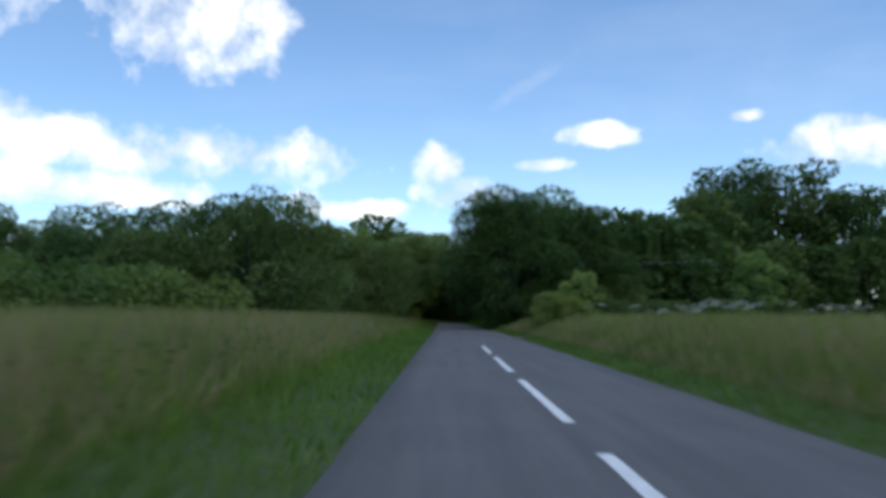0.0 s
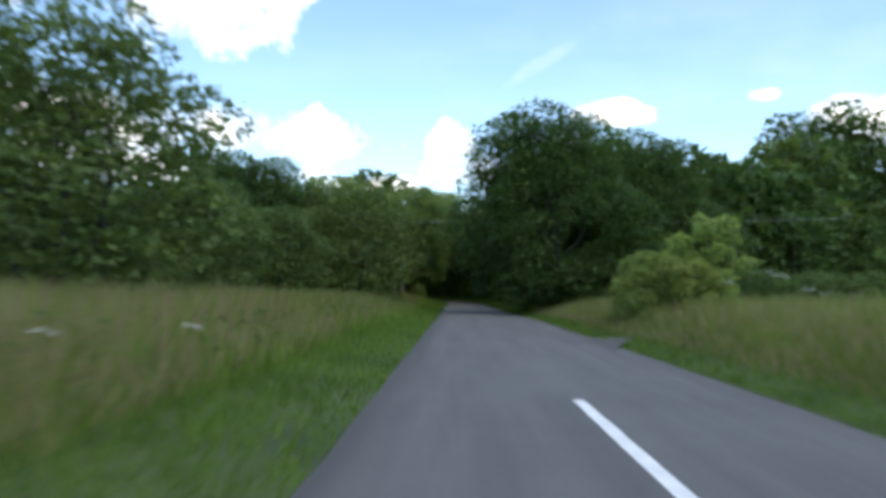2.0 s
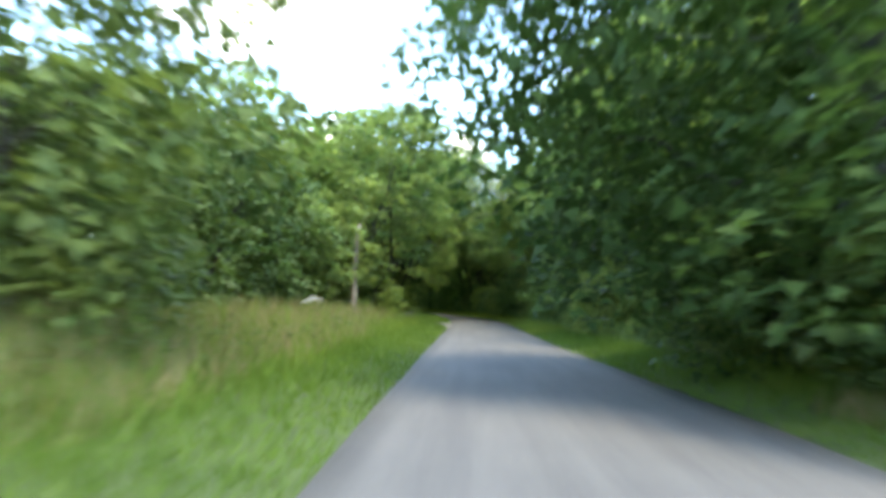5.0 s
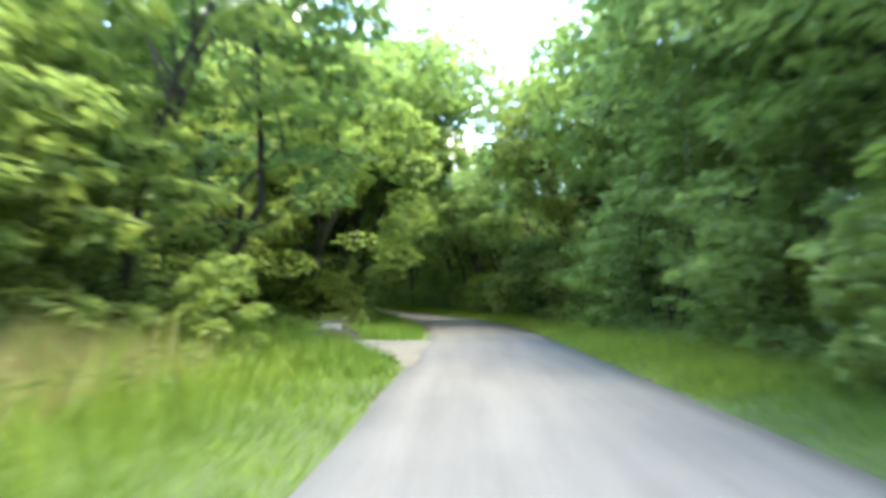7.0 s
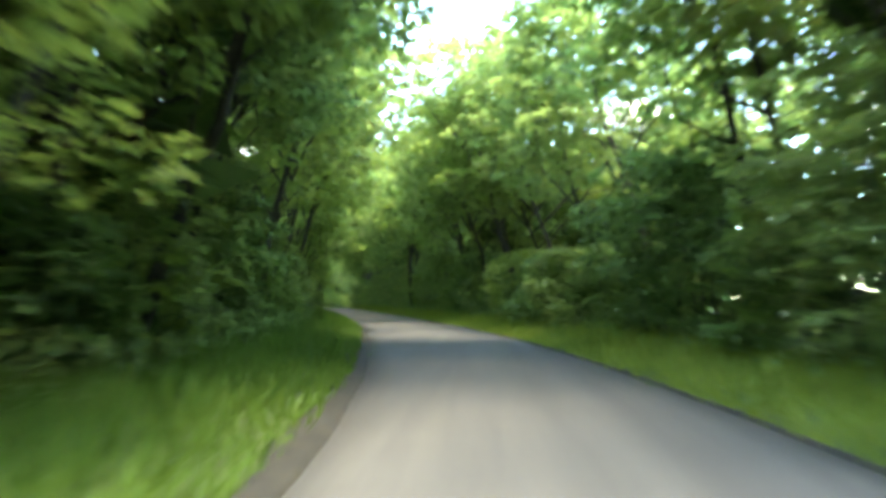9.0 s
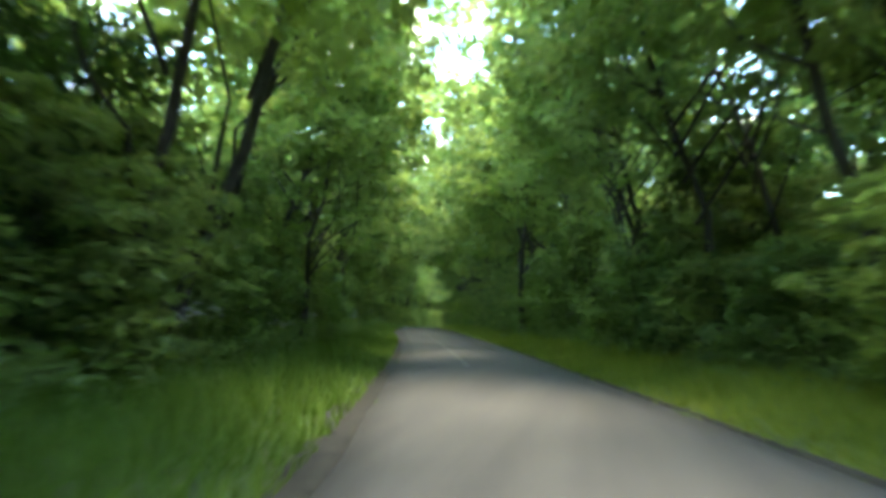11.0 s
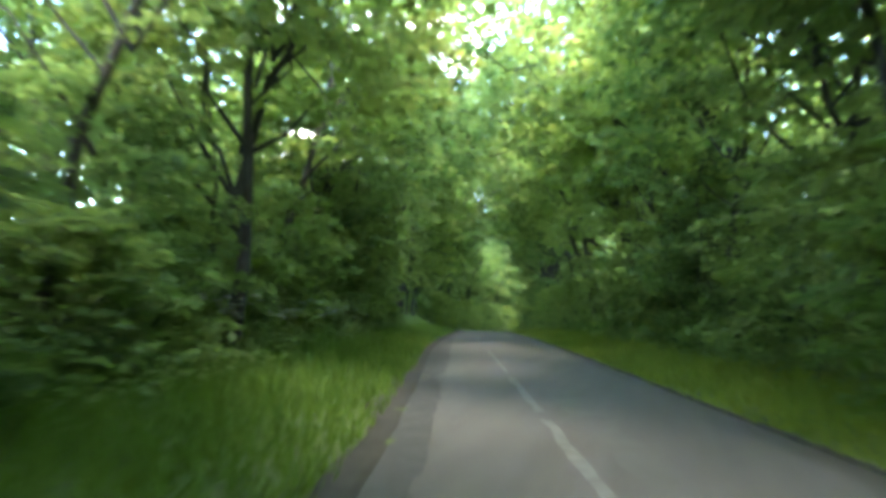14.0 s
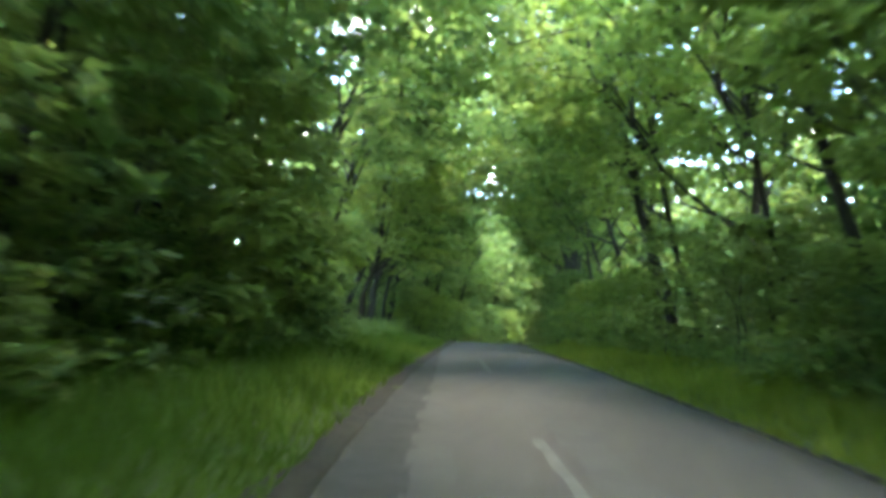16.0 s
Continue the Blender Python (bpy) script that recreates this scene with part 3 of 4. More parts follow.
BRAMBLE = make_tree(94, "bramble", 2.3, 2.2, 0.0, 0.03, 26, 3800, 0.15, M_BRAMBLE, M_BARK, "bramble_bush", "pale green sprawling bramble bank in the meadow", stems=4, limb_n=3, lobe_r=(0.22, 0.36), category="shrub")
PALE = make_tree(95, "pale", 3.0, 1.5, 0.0, 0.03, 22, 3600, 0.14, M_WILLOW, M_BARK, "willow_bush", "grey-green upright willow bush on the verge", stems=4, limb_n=3, lobe_r=(0.22, 0.36), flat=0.1, category="shrub")
BOUGHS = make_tree(93, "boughs", 11.5, 4.8, 1.9, 0.2, 120, 26000, 0.15, M_LIME, M_BARK, "lime_tree", "sunlit yellow-green tree with low sweeping boughs", lean=(1.4, -1.6), limb_n=5, flat=0.55, lobe_r=(0.12, 0.22), layer=0.8)
HOLLY = make_tree(96, "holly", 6.8, 2.3, 0.1, 0.08, 60, 9500, 0.17, M_OAK, M_BARK, "evergreen_shrub", "tall dense dark evergreen shrub beside the woodland road", stems=3, limb_n=4, lobe_r=(0.2, 0.34), category="shrub")
PROTOS = [HOLLY, BIG, EDGE_OAK, *TALL, *ARCH, *CANOPY, *UNDER, *HEDGE, *FAR, SAPLING, BUSH, BRAMBLE, PALE, BOUGHS]

rng = random.Random(5)


def put(proto, s, d, scale=1.0, tall=1.0, turn=None):
    x, y = at(s, d)
    return place(proto, x, y, ground_at(s, d) - 0.03, rng.uniform(0, 360) if turn is None else turn, scale, tall)


# meadow, left: bramble bank, hawthorn thicket, hedge
for s, d, sc, k in ((42, -8.3, 0.92, 2), (45, -11.5, 1.0, 0), (50, -16.5, 1.05, 0), (40, -13.5, 0.85, 1), (51, -9.0, 0.8, 1), (54, -23, 1.05, 2), (45, -19, 0.95, 1), (58, -30, 1.1, 0), (48, -27, 1.0, 0), (52, -36, 1.1, 2),
                    (62, -8.8, 0.85, 1), (65, -13, 0.95, 0), (62, -18, 0.95, 1), (68, -8.4, 0.8, 0), (70.5, -6.2, 1.0, 2), (75, -8.0, 0.8, 1), (77, -13, 1.1, 0), (67, -24, 1.1, 0), (81, -9.5, 0.95, 2), (86, -8.6, 1.0, 0), (91, -8.8, 1.05, 1), (95, -10, 1.1, 0), (88, -13, 1.1, 2)):
    put(HEDGE[k], s, d, sc * 1.05)
for s, d, sc in ((33.5, -9.6, 1.0), (32, -11.5, 1.1), (30, -13.5, 1.15), (28, -15.5, 1.2), (26, -17.5, 1.2), (35, -12.5, 1.1), (24, -20, 1.3)):
    put(BRAMBLE, s, d, sc, 1.0)
# meadow, right
put(EDGE_OAK, 73.5, 6.6, 1.02, 1.0, 0)
put(EDGE_OAK, 79, 13.5, 1.0)
put(FAR[0], 83, 17, 0.95)
put(FAR[1], 87, 12.5, 0.9)
put(EDGE_OAK, 71, -11, 0.74)
for s, d, sc in ((70.5, 8.0, 0.75), (72, 11.5, 0.85), (75, 15.5, 0.9)):
    put(HEDGE[1], s, d, sc)
put(UNDER[3], 71.5, 6.0, 0.9)
put(UNDER[0], 76, 5.8, 0.8)
put(UNDER[2], 80, 5.6, 0.9)
put(SAPLING, 51.5, 8.2, 1.05)
put(SAPLING, 69, 25.5, 1.9)
for s, d, sc in ((51.2, 6.3, 0.8), (52.0, 7.2, 0.85), (50.6, 7.3, 0.7), (53.5, 6.2, 0.6)):
    put(PALE, s, d, sc)
for s, d, sc in ((55, 11.0, 0.8), (58, 14, 0.85), (61, 17, 0.9), (65, 21, 1.0), (71, 28, 1.1)):
    put(BUSH, s, d, sc)
for s, d, sc in ((93.3, 5.6, 0.95), (95, 6.3, 1.15), (92.6, 6.9, 1.0), (97, 5.6, 0.9)):
    put(PALE, s, d, sc)
# treelines
for s, d, sc, k in ((84, 18, 0.80, 0), (88, 22, 0.85, 1), (91, 27, 0.95, 0), (99, 31, 1.15, 1), (108, 37, 1.35, 0), (116, 42, 1.75, 0), (115, 50, 1.75, 1), (112, 58, 1.45, 0), (108, 66, 1.30, 1),
                    (84, 25, 0.55, 1), (88, 31, 0.60, 0), (94, 38, 0.70, 1), (100, 46, 0.80, 0), (104, 54, 0.80, 1), (106, 62, 0.80, 0), (110, 75, 1.20, 0), (114, 85, 1.20, 1), (116, 97, 1.2, 0), (123, 46, 1.5, 1), (122, 54, 1.5, 0), (120, 62, 1.4, 1), (118, 70, 1.3, 0),
                    (88, -16, 0.66, 0), (92, -22, 0.76, 1), (96, -28, 0.80, 0), (99, -34, 0.80, 1), (101, -41, 0.80, 0), (103, -48, 0.84, 1), (104, -56, 0.84, 0), (102, -64, 0.84, 1), (100, -72, 0.84, 0),
                    (98, -80, 0.84, 1), (94, -90, 0.88, 0), (128, -10, 1.20, 1), (118, -13, 1.00, 0), (88, -30, 0.60, 1), (90, -40, 0.60, 0), (92, -52, 0.62, 1)):
    put(BIG if sc > 1.28 and s < 117 else FAR[k], s, d, sc)

# ---- the wood ----
s = 84.0
while s < 268:
    step = 1.0 if s < 200 else 1.6
    # shrubs along both verges
    if s > 117 and not 214 < s < 238:
        put(UNDER[rng.randrange(4)], s, left_edge(s) - rng.uniform(4.3, 5.3), rng.uniform(0.8, 1.1))
    put(UNDER[rng.randrange(4)], s + rng.uniform(-1, 1), right_edge(s) + rng.uniform(2.9, 3.8) + (2.4 if s < 95 else 0), rng.uniform(0.85, 1.1))
    if rng.random() < 0.22 and not (94 < s < 120):
        put(UNDER[rng.randrange(3)], s + 1.2, left_edge(s) - rng.uniform(6.5, 9), rng.uniform(0.9, 1.2))
    if rng.random() < 0.22:
        put(UNDER[rng.randrange(3)], s + 1.2, right_edge(s) + rng.uniform(5.5, 8), rng.uniform(0.9, 1.2))
    s += 3.3 * step
s = 119.0
while s < 214:
    put(UNDER[rng.choice((1, 3))], s, left_edge(s) - rng.uniform(3.5, 4.2), rng.uniform(0.6, 0.8))
    s += rng.uniform(4.2, 6.0)
s = 86.0
while s < 285:
    step = 1.0 if s < 205 else 1.05 if s < 262 else 1.7
    for side in (-1, 1):
        e = left_edge(s) if side < 0 else right_edge(s)
        toward = (180 if side > 0 else 0) + heading(s)
        if side < 0 and 206 < s < 236:
            continue
        if s > 121 or (side > 0 and s > 112):
            put(ARCH[rng.randrange(2)], s + rng.uniform(-1.5, 1.5), e + side * rng.uniform(4.4, 5.6), rng.uniform(0.9, 1.08), 1.0, toward + rng.uniform(-35, 35))
        elif side > 0:
            put(TALL[rng.randrange(3)], s + rng.uniform(-1.5, 1.5), e + side * rng.uniform(4.4, 5.6), rng.uniform(0.85, 1.05), 1.0, toward + rng.uniform(-35, 35))
        if not (side < 0 and s < 116) and rng.random() < 0.42:
            put(TALL[rng.randrange(3)], s + 3, e + side * rng.uniform(9.5, 13), rng.uniform(0.95, 1.15))
    s += 5.6 * step
# left of the road just before the track
for s, d, sc in ((99.5, -10.5, 0.85), (105.5, -9.5, 0.85), (101, -16, 0.95), (96, -10.5, 0.95), (97, 9.5, 1.0), (102.5, 8.8, 1.0), (108.5, 9.2, 1.05), (104, 11, 1.1)):
    put(TALL[1], s, d, sc)
# the outer side of the far bend
for s, d, k in ((226, -6.5, 1), (232, -7, 0), (238, -6.5, 1), (245, -7, 1), (252, -7, 0), (259, -7, 1), (236, -13, 1), (248, -14, 0), (266, -8, 1), (242, -20, 1), (256, -22, 0), (270, -16, 1), (274, -6, 0), (230, -12, 0)):
    put(FAR[2], s + 26, d - 3.5, 1.3)
for s in (244, 250, 254, 258, 262, 266, 270, 274, 279):
    put(UNDER[1], s, left_edge(s) - rng.uniform(2.4, 3.4), rng.uniform(0.9, 1.2))
s = 90.0
while s < 148:
    for side in (-1, 1):
        if not (side < 0 and 103 < s < 117):
            put(FAR[2 if s > 118 else rng.randrange(2)], s + rng.uniform(-2, 2), (left_edge(s) if side < 0 else right_edge(s)) + side * rng.uniform(17, 22), rng.uniform(0.85, 1.05) * (0.95 if s < 118 else 1.1))
    s += 7.4
# far end
for k in range(7):
    put(FAR[2], 296 + 3 * (k % 3), -14 + 5 * k, 1.4)
# named trees: by the track, and thick stems that stand close to the road
put(TALL[0], 104.8, -5.1, 0.9, 1.0, 40)
put(BOUGHS, 119.3, -5.8, 1.0, 1.0, 0)
put(BOUGHS, 117.6, -10.5, 0.95, 1.0, 20)
put(FAR[1], 124, -11, 1.0)
put(ARCH[0], 122, -5.6, 1.0, 1.0, 10)
put(ARCH[1], 133.5, -6.0, 1.0, 1.0, 10)
put(ARCH[0], 128.5, 8.0, 1.0, 1.0, 190)
for s, d, k, turn in ((127, -5.0, 0, 10), (140, -4.9, 1, 12), (152, 7.4, 0, 195), (154, -4.9, 0, 15), (158, 7.2, 1, 192), (165, 7.6, 1, 190), (183, 8.0, 0, 190), (203, 8.0, 0, 200), (212, -5.2, 1, 10)):
    put(ARCH[k], s, d, 1.1, 1.0, turn)
for s, d, k, turn in ((217, 8.4, 0, 195), (226, 8.8, 1, 195), (236, 8.6, 0, 192), (222, -6.0, 1, 10), (233, -6.2, 0, 8)):
    put(ARCH[k], s, d, 1.32, 1.0, turn)
for s, d, k in ((213, -10.5, 0),):
    put(TALL[k], s, d, 1.2)
put(FAR[2], 224, -17, 1.2)
put(FAR[2], 212, -19, 1.2)
# crowns that reach over the road, by turns from either side
s, side = 166.0, 1
while s < 246:
    side = 1 if 186 < s < 232 else -side
    e = left_edge(s) if side < 0 else right_edge(s)
    put(CANOPY[rng.randrange(2)], s + rng.uniform(-1.0, 1.0), e + side * rng.uniform(5.2, 6.2), rng.uniform(0.94, 1.08), 1.0, (180 if side > 0 else 0) + heading(s) + rng.uniform(-20, 20))
    s += 11.5
put(CANOPY[0], 203, left_edge(203) - 6.0, 1.0, 1.0, heading(203))
put(CANOPY[0], 214, left_edge(214) - 7.5, 1.0, 1.0, heading(214))
put(CANOPY[0], 121.5, left_edge(121) - 6.0, 0.9, 1.0, heading(121))
put(CANOPY[0], 127, left_edge(127) - 5.8, 0.95, 1.0, heading(127))


def ahead(u, d):
    """The plan point u metres straight on from the last straight's end, d to the right."""
    x, y = at(236, d)
    h = radians(heading(236))
    return x - math.sin(h) * u, y + math.cos(h) * u


# light green background to both sides of the long straight
s = 146.0
while s < 266:
    for side in (-1, 1):
        put(FAR[2], s + rng.uniform(-2, 2), (left_edge(s) if side < 0 else right_edge(s)) + side * rng.uniform(12.5, 15), rng.uniform(0.75, 0.95))
    s += 8.0
# tall hazels that crowd the verge before the stand of stems
for s, d in ((197.5, -5.9), (201, -5.6), (204.5, -5.4), (208, -5.2)):
    put(UNDER[2], s, d, 1.3)

# dark evergreens under the trees
for s, d, sc in ((146.5, -6.9, 1.0), (150.5, -7.3, 1.05), (155, -7.2, 1.1), (173, -6.8, 1.1), (176.5, -7.5, 1.15), (163, 8.6, 1.0), (196, 9.0, 1.1)):
    put(HOLLY, s, d, sc)
for s, side in ((238, -1), (243, 1), (250, -1), (254, 1)):
    put(CANOPY[0], s, (left_edge(s) - 5.4) if side < 0 else (right_edge(s) + 5.4), 1.25, 1.0, (180 if side > 0 else 0) + heading(s))

# bright bushes and trees that stand across the road's line, past the bend
for u, d, k, sc in ((33, -2.4, 1, 1.0), (35, 0.6, 1, 1.15), (34, 3.4, 1, 1.0), (40, -0.8, 2, 1.3), (41, 2.6, 2, 1.3), (38, 6.2, 2, 1.2), (37, -5.6, 2, 1.2)):
    x, y = ahead(u, d)
    place(UNDER[k], x, y, -1.5, rng.uniform(0, 360), sc)
for u, d in ((52, -6), (50, 1), (53, 8), (60, -2), (58, 5), (47, -11)):
    x, y = ahead(u, d)
    place(TALL[1], x, y, -1.5, rng.uniform(0, 360), 1.1)
for s, d, k in ((284, -5.5, 0), (290, -3.8, 1), (281, -8.0, 1), (294, -4.5, 0)):
    put(FAR[k], s, d - 1.5, 1.0)
for s, d in ((273, -3.6), (277, -3.4), (281, -3.2), (285, -3.1), (289, -3.0), (272, 6.5), (277, 6.8)):
    put(UNDER[2], s, d, 1.0)
for s in (150, 158, 166, 174):
    put(FAR[1], s, 15, 0.7)
put(ARCH[1], 101.5, -6.3, 0.95, 1.0, 10)
put(TALL[0], 99, 7.2, 1.1)
put(TALL[0], 107, 7.2, 1.12)
put(TALL[0], 116, 8.5, 1.1)
for s, d, sc in ((118, 15, 1.1), (125, 13, 1.1), (205, 20, 0.9), (212, 16, 0.9), (222, 18, 0.9)):
    put(FAR[0], s, d, sc)
put(SAPLING, 100.3, -3.8, 0.6)
put(SAPLING, 100.9, -4.4, 0.5)
put(UNDER[2], 96.8, -6.9, 1.1)
put(UNDER[0], 100.5, -7.0, 1.15)
put(UNDER[2], 92.5, -7.2, 1.0)
put(UNDER[0], 103.5, -7.4, 1.1)
put(UNDER[2], 99, -8.5, 1.2)
put(UNDER[0], 117.5, -8.8, 0.9)
for s, d, k, sc, turn in ((165, -3.9, 1, 0.95, -20), (190.8, 7.0, 2, 0.82, 200), (185.3, -4.3, 2, 0.85, 0), (226, -4.1, 0, 0.95, 0), (231, -3.5, 1, 1.0, 20), (228, -3.9, 1, 0.9, -30),
                         (199, 7.6, 1, 1.0, 190), (179.4, 5.6, 2, 1.0, 185)):
    put(TALL[k], s, d, sc, 1.0, turn + 14)

for p in PROTOS:
    for o in (*p.children_recursive, p):
        bpy.data.objects.remove(o)

# ---- grass and flowers (stuff) ----
def grass_mesh(seed, count, region, height, width, lean=0.35):
    """Blades of grass: bent, narrow, one to a root. region gives (s, d) or None."""
    g = np.random.default_rng(seed)
    roots, hs = [], []
    while len(roots) < count:
        sd = region(g)
        if sd is None:
            continue
        s, d = sd
        x, y = at(s, d)
        roots.append((x, y, ground_height(s, d, x, y) - 0.02))
        hs.append(height(s, d) * g.uniform(0.55, 1.25))
    roots, hs = np.array(roots), np.array(hs)
    n = len(roots)
    bend = g.normal(size=(n, 3)) * lean
    bend[:, 2] = 0
    a = g.uniform(0, 2 * math.pi, n)
    side = np.stack([np.cos(a), np.sin(a), np.zeros(n)], 1) * (width * g.uniform(0.6, 1.4, n))[:, None]
    tip = roots + np.array([0, 0, 1.0]) * hs[:, None] + bend * hs[:, None]
    v = np.stack([roots - side, roots + side, tip], 1).reshape(-1, 3)
    faces = [(k, k + 1, k + 2) for k in np.arange(n) * 3]
    return v.tolist(), faces


def verge(side, s0, s1, d0, d1, power=1.0):
    def region(g):
        s = g.uniform(s0, s1)
        out = d0 + (d1 - d0) * g.random() ** power
        d = left_edge(s) - out if side < 0 else right_edge(s) + out
        if side < 0 and abs(s - 112.2) < 1.0 and abs(d + 4.05) < 1.0:
            return None
        return None if (in_mouth(s, d) if side < 0 else in_entrance(s, d) and g.random() < (0.8 if d < 4.4 else 0.25)) else (s, d)
    return region


def stuff(name, label, data, mat):
    return tagged(new(name, mesh_of(name, *data, mat)), label, "grass", kind="stuff")


def mown(s, d):
    out = max(left_edge(s) - d, d - right_edge(s))
    return 0.10 + 0.22 * min(1, out / 1.6)


def lush(s, d):
    out = max(left_edge(s) - d, d - right_edge(s))
    return 0.14 + 0.28 * min(1, max(0, out) / 1.4)


def tall_grass(s, d):
    out = max(left_edge(s) - d, d - right_edge(s))
    return 0.33 + (0.5 if s < 80 else 0.62) * min(1, max(0, out - 0.8) / 2.5)


stuff("verge_grass", "short bright green grass on the verge", grass_mesh(1, 44000, verge(-1, 1, 102, 0.0, 2.6), mown, 0.012), M_GRASS)
stuff("verge_grass", "short bright green grass on the verge", grass_mesh(2, 40000, verge(1, 2, 100, 0.0, 2.2), mown, 0.012), M_GRASS)
stuff("meadow_grass", "tall green meadow grass", grass_mesh(3, 50000, verge(-1, 1, 111, 1.4, 11), tall_grass, 0.016), M_GRASS)
stuff("meadow_grass", "tall green meadow grass", grass_mesh(4, 40000, verge(1, 4, 80, 1.2, 14), tall_grass, 0.016), M_GRASS)
stuff("seeding_grass", "tall straw-coloured seeding grass in the meadow", grass_mesh(5, 36000, verge(-1, 1, 44, 1.5, 9.5), tall_grass, 0.012), M_STRAW)
stuff("seeding_grass", "tall straw-coloured seeding grass in the meadow", grass_mesh(10, 15000, verge(-1, 44, 84, 1.6, 8.0), tall_grass, 0.012), M_STRAW)
stuff("seeding_grass", "tall straw-coloured seeding grass by the wood's edge", grass_mesh(9, 5000, verge(-1, 84, 99, 2.4, 6.5), tall_grass, 0.012), M_STRAW)
stuff("seeding_grass", "tall straw-coloured seeding grass in the meadow", grass_mesh(6, 46000, verge(1, 4, 72, 0.8, 14, 1.3), tall_grass, 0.012), M_STRAW)
stuff("woodland_grass", "lush green grass along the woodland road", grass_mesh(7, 60000, verge(-1, 100, 225, 0.16, 4.2), lush, 0.019), M_GRASS)
stuff("woodland_grass", "lush green grass along the woodland road", grass_mesh(8, 56000, verge(1, 98, 225, -0.05, 3.0), lush, 0.019), M_GRASS)


def herb_mesh(seed, count, region, height, size):
    """Leafy undergrowth: stems' leaves at all heights."""
    g = np.random.default_rng(seed)
    pts = []
    while len(pts) < count:
        sd = region(g)
        if sd is None:
            continue
        s, d = sd
        x, y = at(s, d)
        hill = 0.5 + 0.5 * noise.noise((x * 0.5, y * 0.5, 2.0)) + 0.4
        pts.append((x, y, ground_height(s, d, x, y) + height * hill * g.random() ** 0.7))
    pts = np.array(pts)
    way = g.normal(size=(count, 3))
    way[:, 2] *= 0.4
    up = np.array([0, 0, 1.0]) + g.normal(size=(count, 3)) * 0.4
    ln = size * g.uniform(0.6, 1.4, count)
    v, f = blades(pts, way, up, ln, ln * 0.6)
    return v, f


def leafy(name, label, data, mat):
    return tagged(new(name, mesh_of(name, *data, mat)), label, "undergrowth", kind="stuff")


leafy("undergrowth", "nettles and brambles under the trees", herb_mesh(21, 24000, verge(-1, 116, 230, 2.2, 7.0), 0.8, 0.16), M_HAZEL)
leafy("undergrowth", "nettles and brambles under the trees", herb_mesh(22, 26000, verge(1, 84, 230, 1.5, 7.0), 0.9, 0.16), M_HAZEL)
leafy("undergrowth", "green weeds in the meadow", herb_mesh(23, 12000, verge(-1, 3, 100, 1.8, 9), 0.55, 0.12), M_HEDGE)
leafy("undergrowth", "dense dark thicket deep in the wood", herb_mesh(31, 7500, verge(1, 112, 264, 19, 24), 4.2, 0.95), M_OAK)
leafy("undergrowth", "dense dark thicket deep in the wood", herb_mesh(32, 7500, verge(-1, 120, 264, 19, 24), 4.2, 0.95), M_OAK)

# ---- signboard on an earth mound beside the track ----
def bm_mesh(name, bm, mat, smooth=False):
    me = bpy.data.meshes.new(name)
    bm.to_mesh(me)
    bm.free()
    me.materials.append(mat)
    if smooth:
        me.polygons.foreach_set("use_smooth", [True] * len(me.polygons))
    return me


def box(w, d, h, bevel=0.01):
    bm = bmesh.new()
    bmesh.ops.create_cube(bm, size=1.0)
    for v in bm.verts:
        v.co = Vector((v.co.x * w, v.co.y * d, v.co.z * h))
    bmesh.ops.bevel(bm, geom=bm.edges[:], offset=bevel, segments=2, affect="EDGES", profile=0.6)
    return bm


def mound(w, d, h, seed):
    bm = bmesh.new()
    bmesh.ops.create_grid(bm, x_segments=26, y_segments=18, size=1.0)
    for v in bm.verts:
        r = math.hypot(v.co.x, v.co.y)
        k = max(0.0, 1 - r * r) ** 0.8
        lump = 0.10 * noise.noise((v.co.x * 4, v.co.y * 4, seed)) * k + 0.05 * noise.noise((v.co.x * 11, v.co.y * 11, seed)) * k
        v.co = Vector((v.co.x * w, v.co.y * d, h * k + lump - 0.05))
    return bm


sx, sy = at(112.6, -4.05)
sz = ground_at(112.6, -4.05)
heap = tagged(new("earth_mound", bm_mesh("earth_mound", mound(0.95, 0.75, 0.52, 4.0), M_SOIL, True)), "low heap of dark bare earth beside the track", "mound")
heap.matrix_basis = pose(sx, sy, sz, 0, 0, 0)
sign = new("signboard")
sign.matrix_basis = pose(sx, sy - 0.42, sz + 0.12, -8, 0, 4)
tagged(sign, "pale rectangular signboard leaning on an earth mound", "sign")
plate = part("board", bm_mesh("board", box(0.47, 0.025, 0.27), M_BOARD), sign)
plate.location = (0, 0, 0.22)
for x in (-0.262, 0.262):
    post = part("post", bm_mesh("post", box(0.055, 0.05, 0.46, 0.008), M_FRAME), sign, "grey post at the board's edge")
    post.location = (x, 0.01, 0.17)
rail = part("rail", bm_mesh("rail", box(0.50, 0.04, 0.035, 0.008), M_FRAME), sign)
rail.location = (0, 0.006, 0.373)
for z, w in ((0.285, 0.34), (0.22, 0.38), (0.16, 0.28)):
    bar = part("print_bar", bm_mesh("print_bar", box(w, 0.006, 0.028, 0.002), M_BARS), plate, "grey printed line")
    bar.location = (0, -0.0135, z - 0.22)
log = tagged(new("log", mesh_of("log", *tube([(-0.5, 0, 0), (-0.15, 0.03, 0.05), (0.2, -0.02, 0.07), (0.55, 0.02, 0.16)], [0.05, 0.06, 0.055, 0.035], 8), M_BARK, True)),
             "weathered brown branch lying on the earth mound", "branch")
log.matrix_basis = pose(sx - 0.05, sy + 0.05, sz + 0.46, 0, 0, 3)

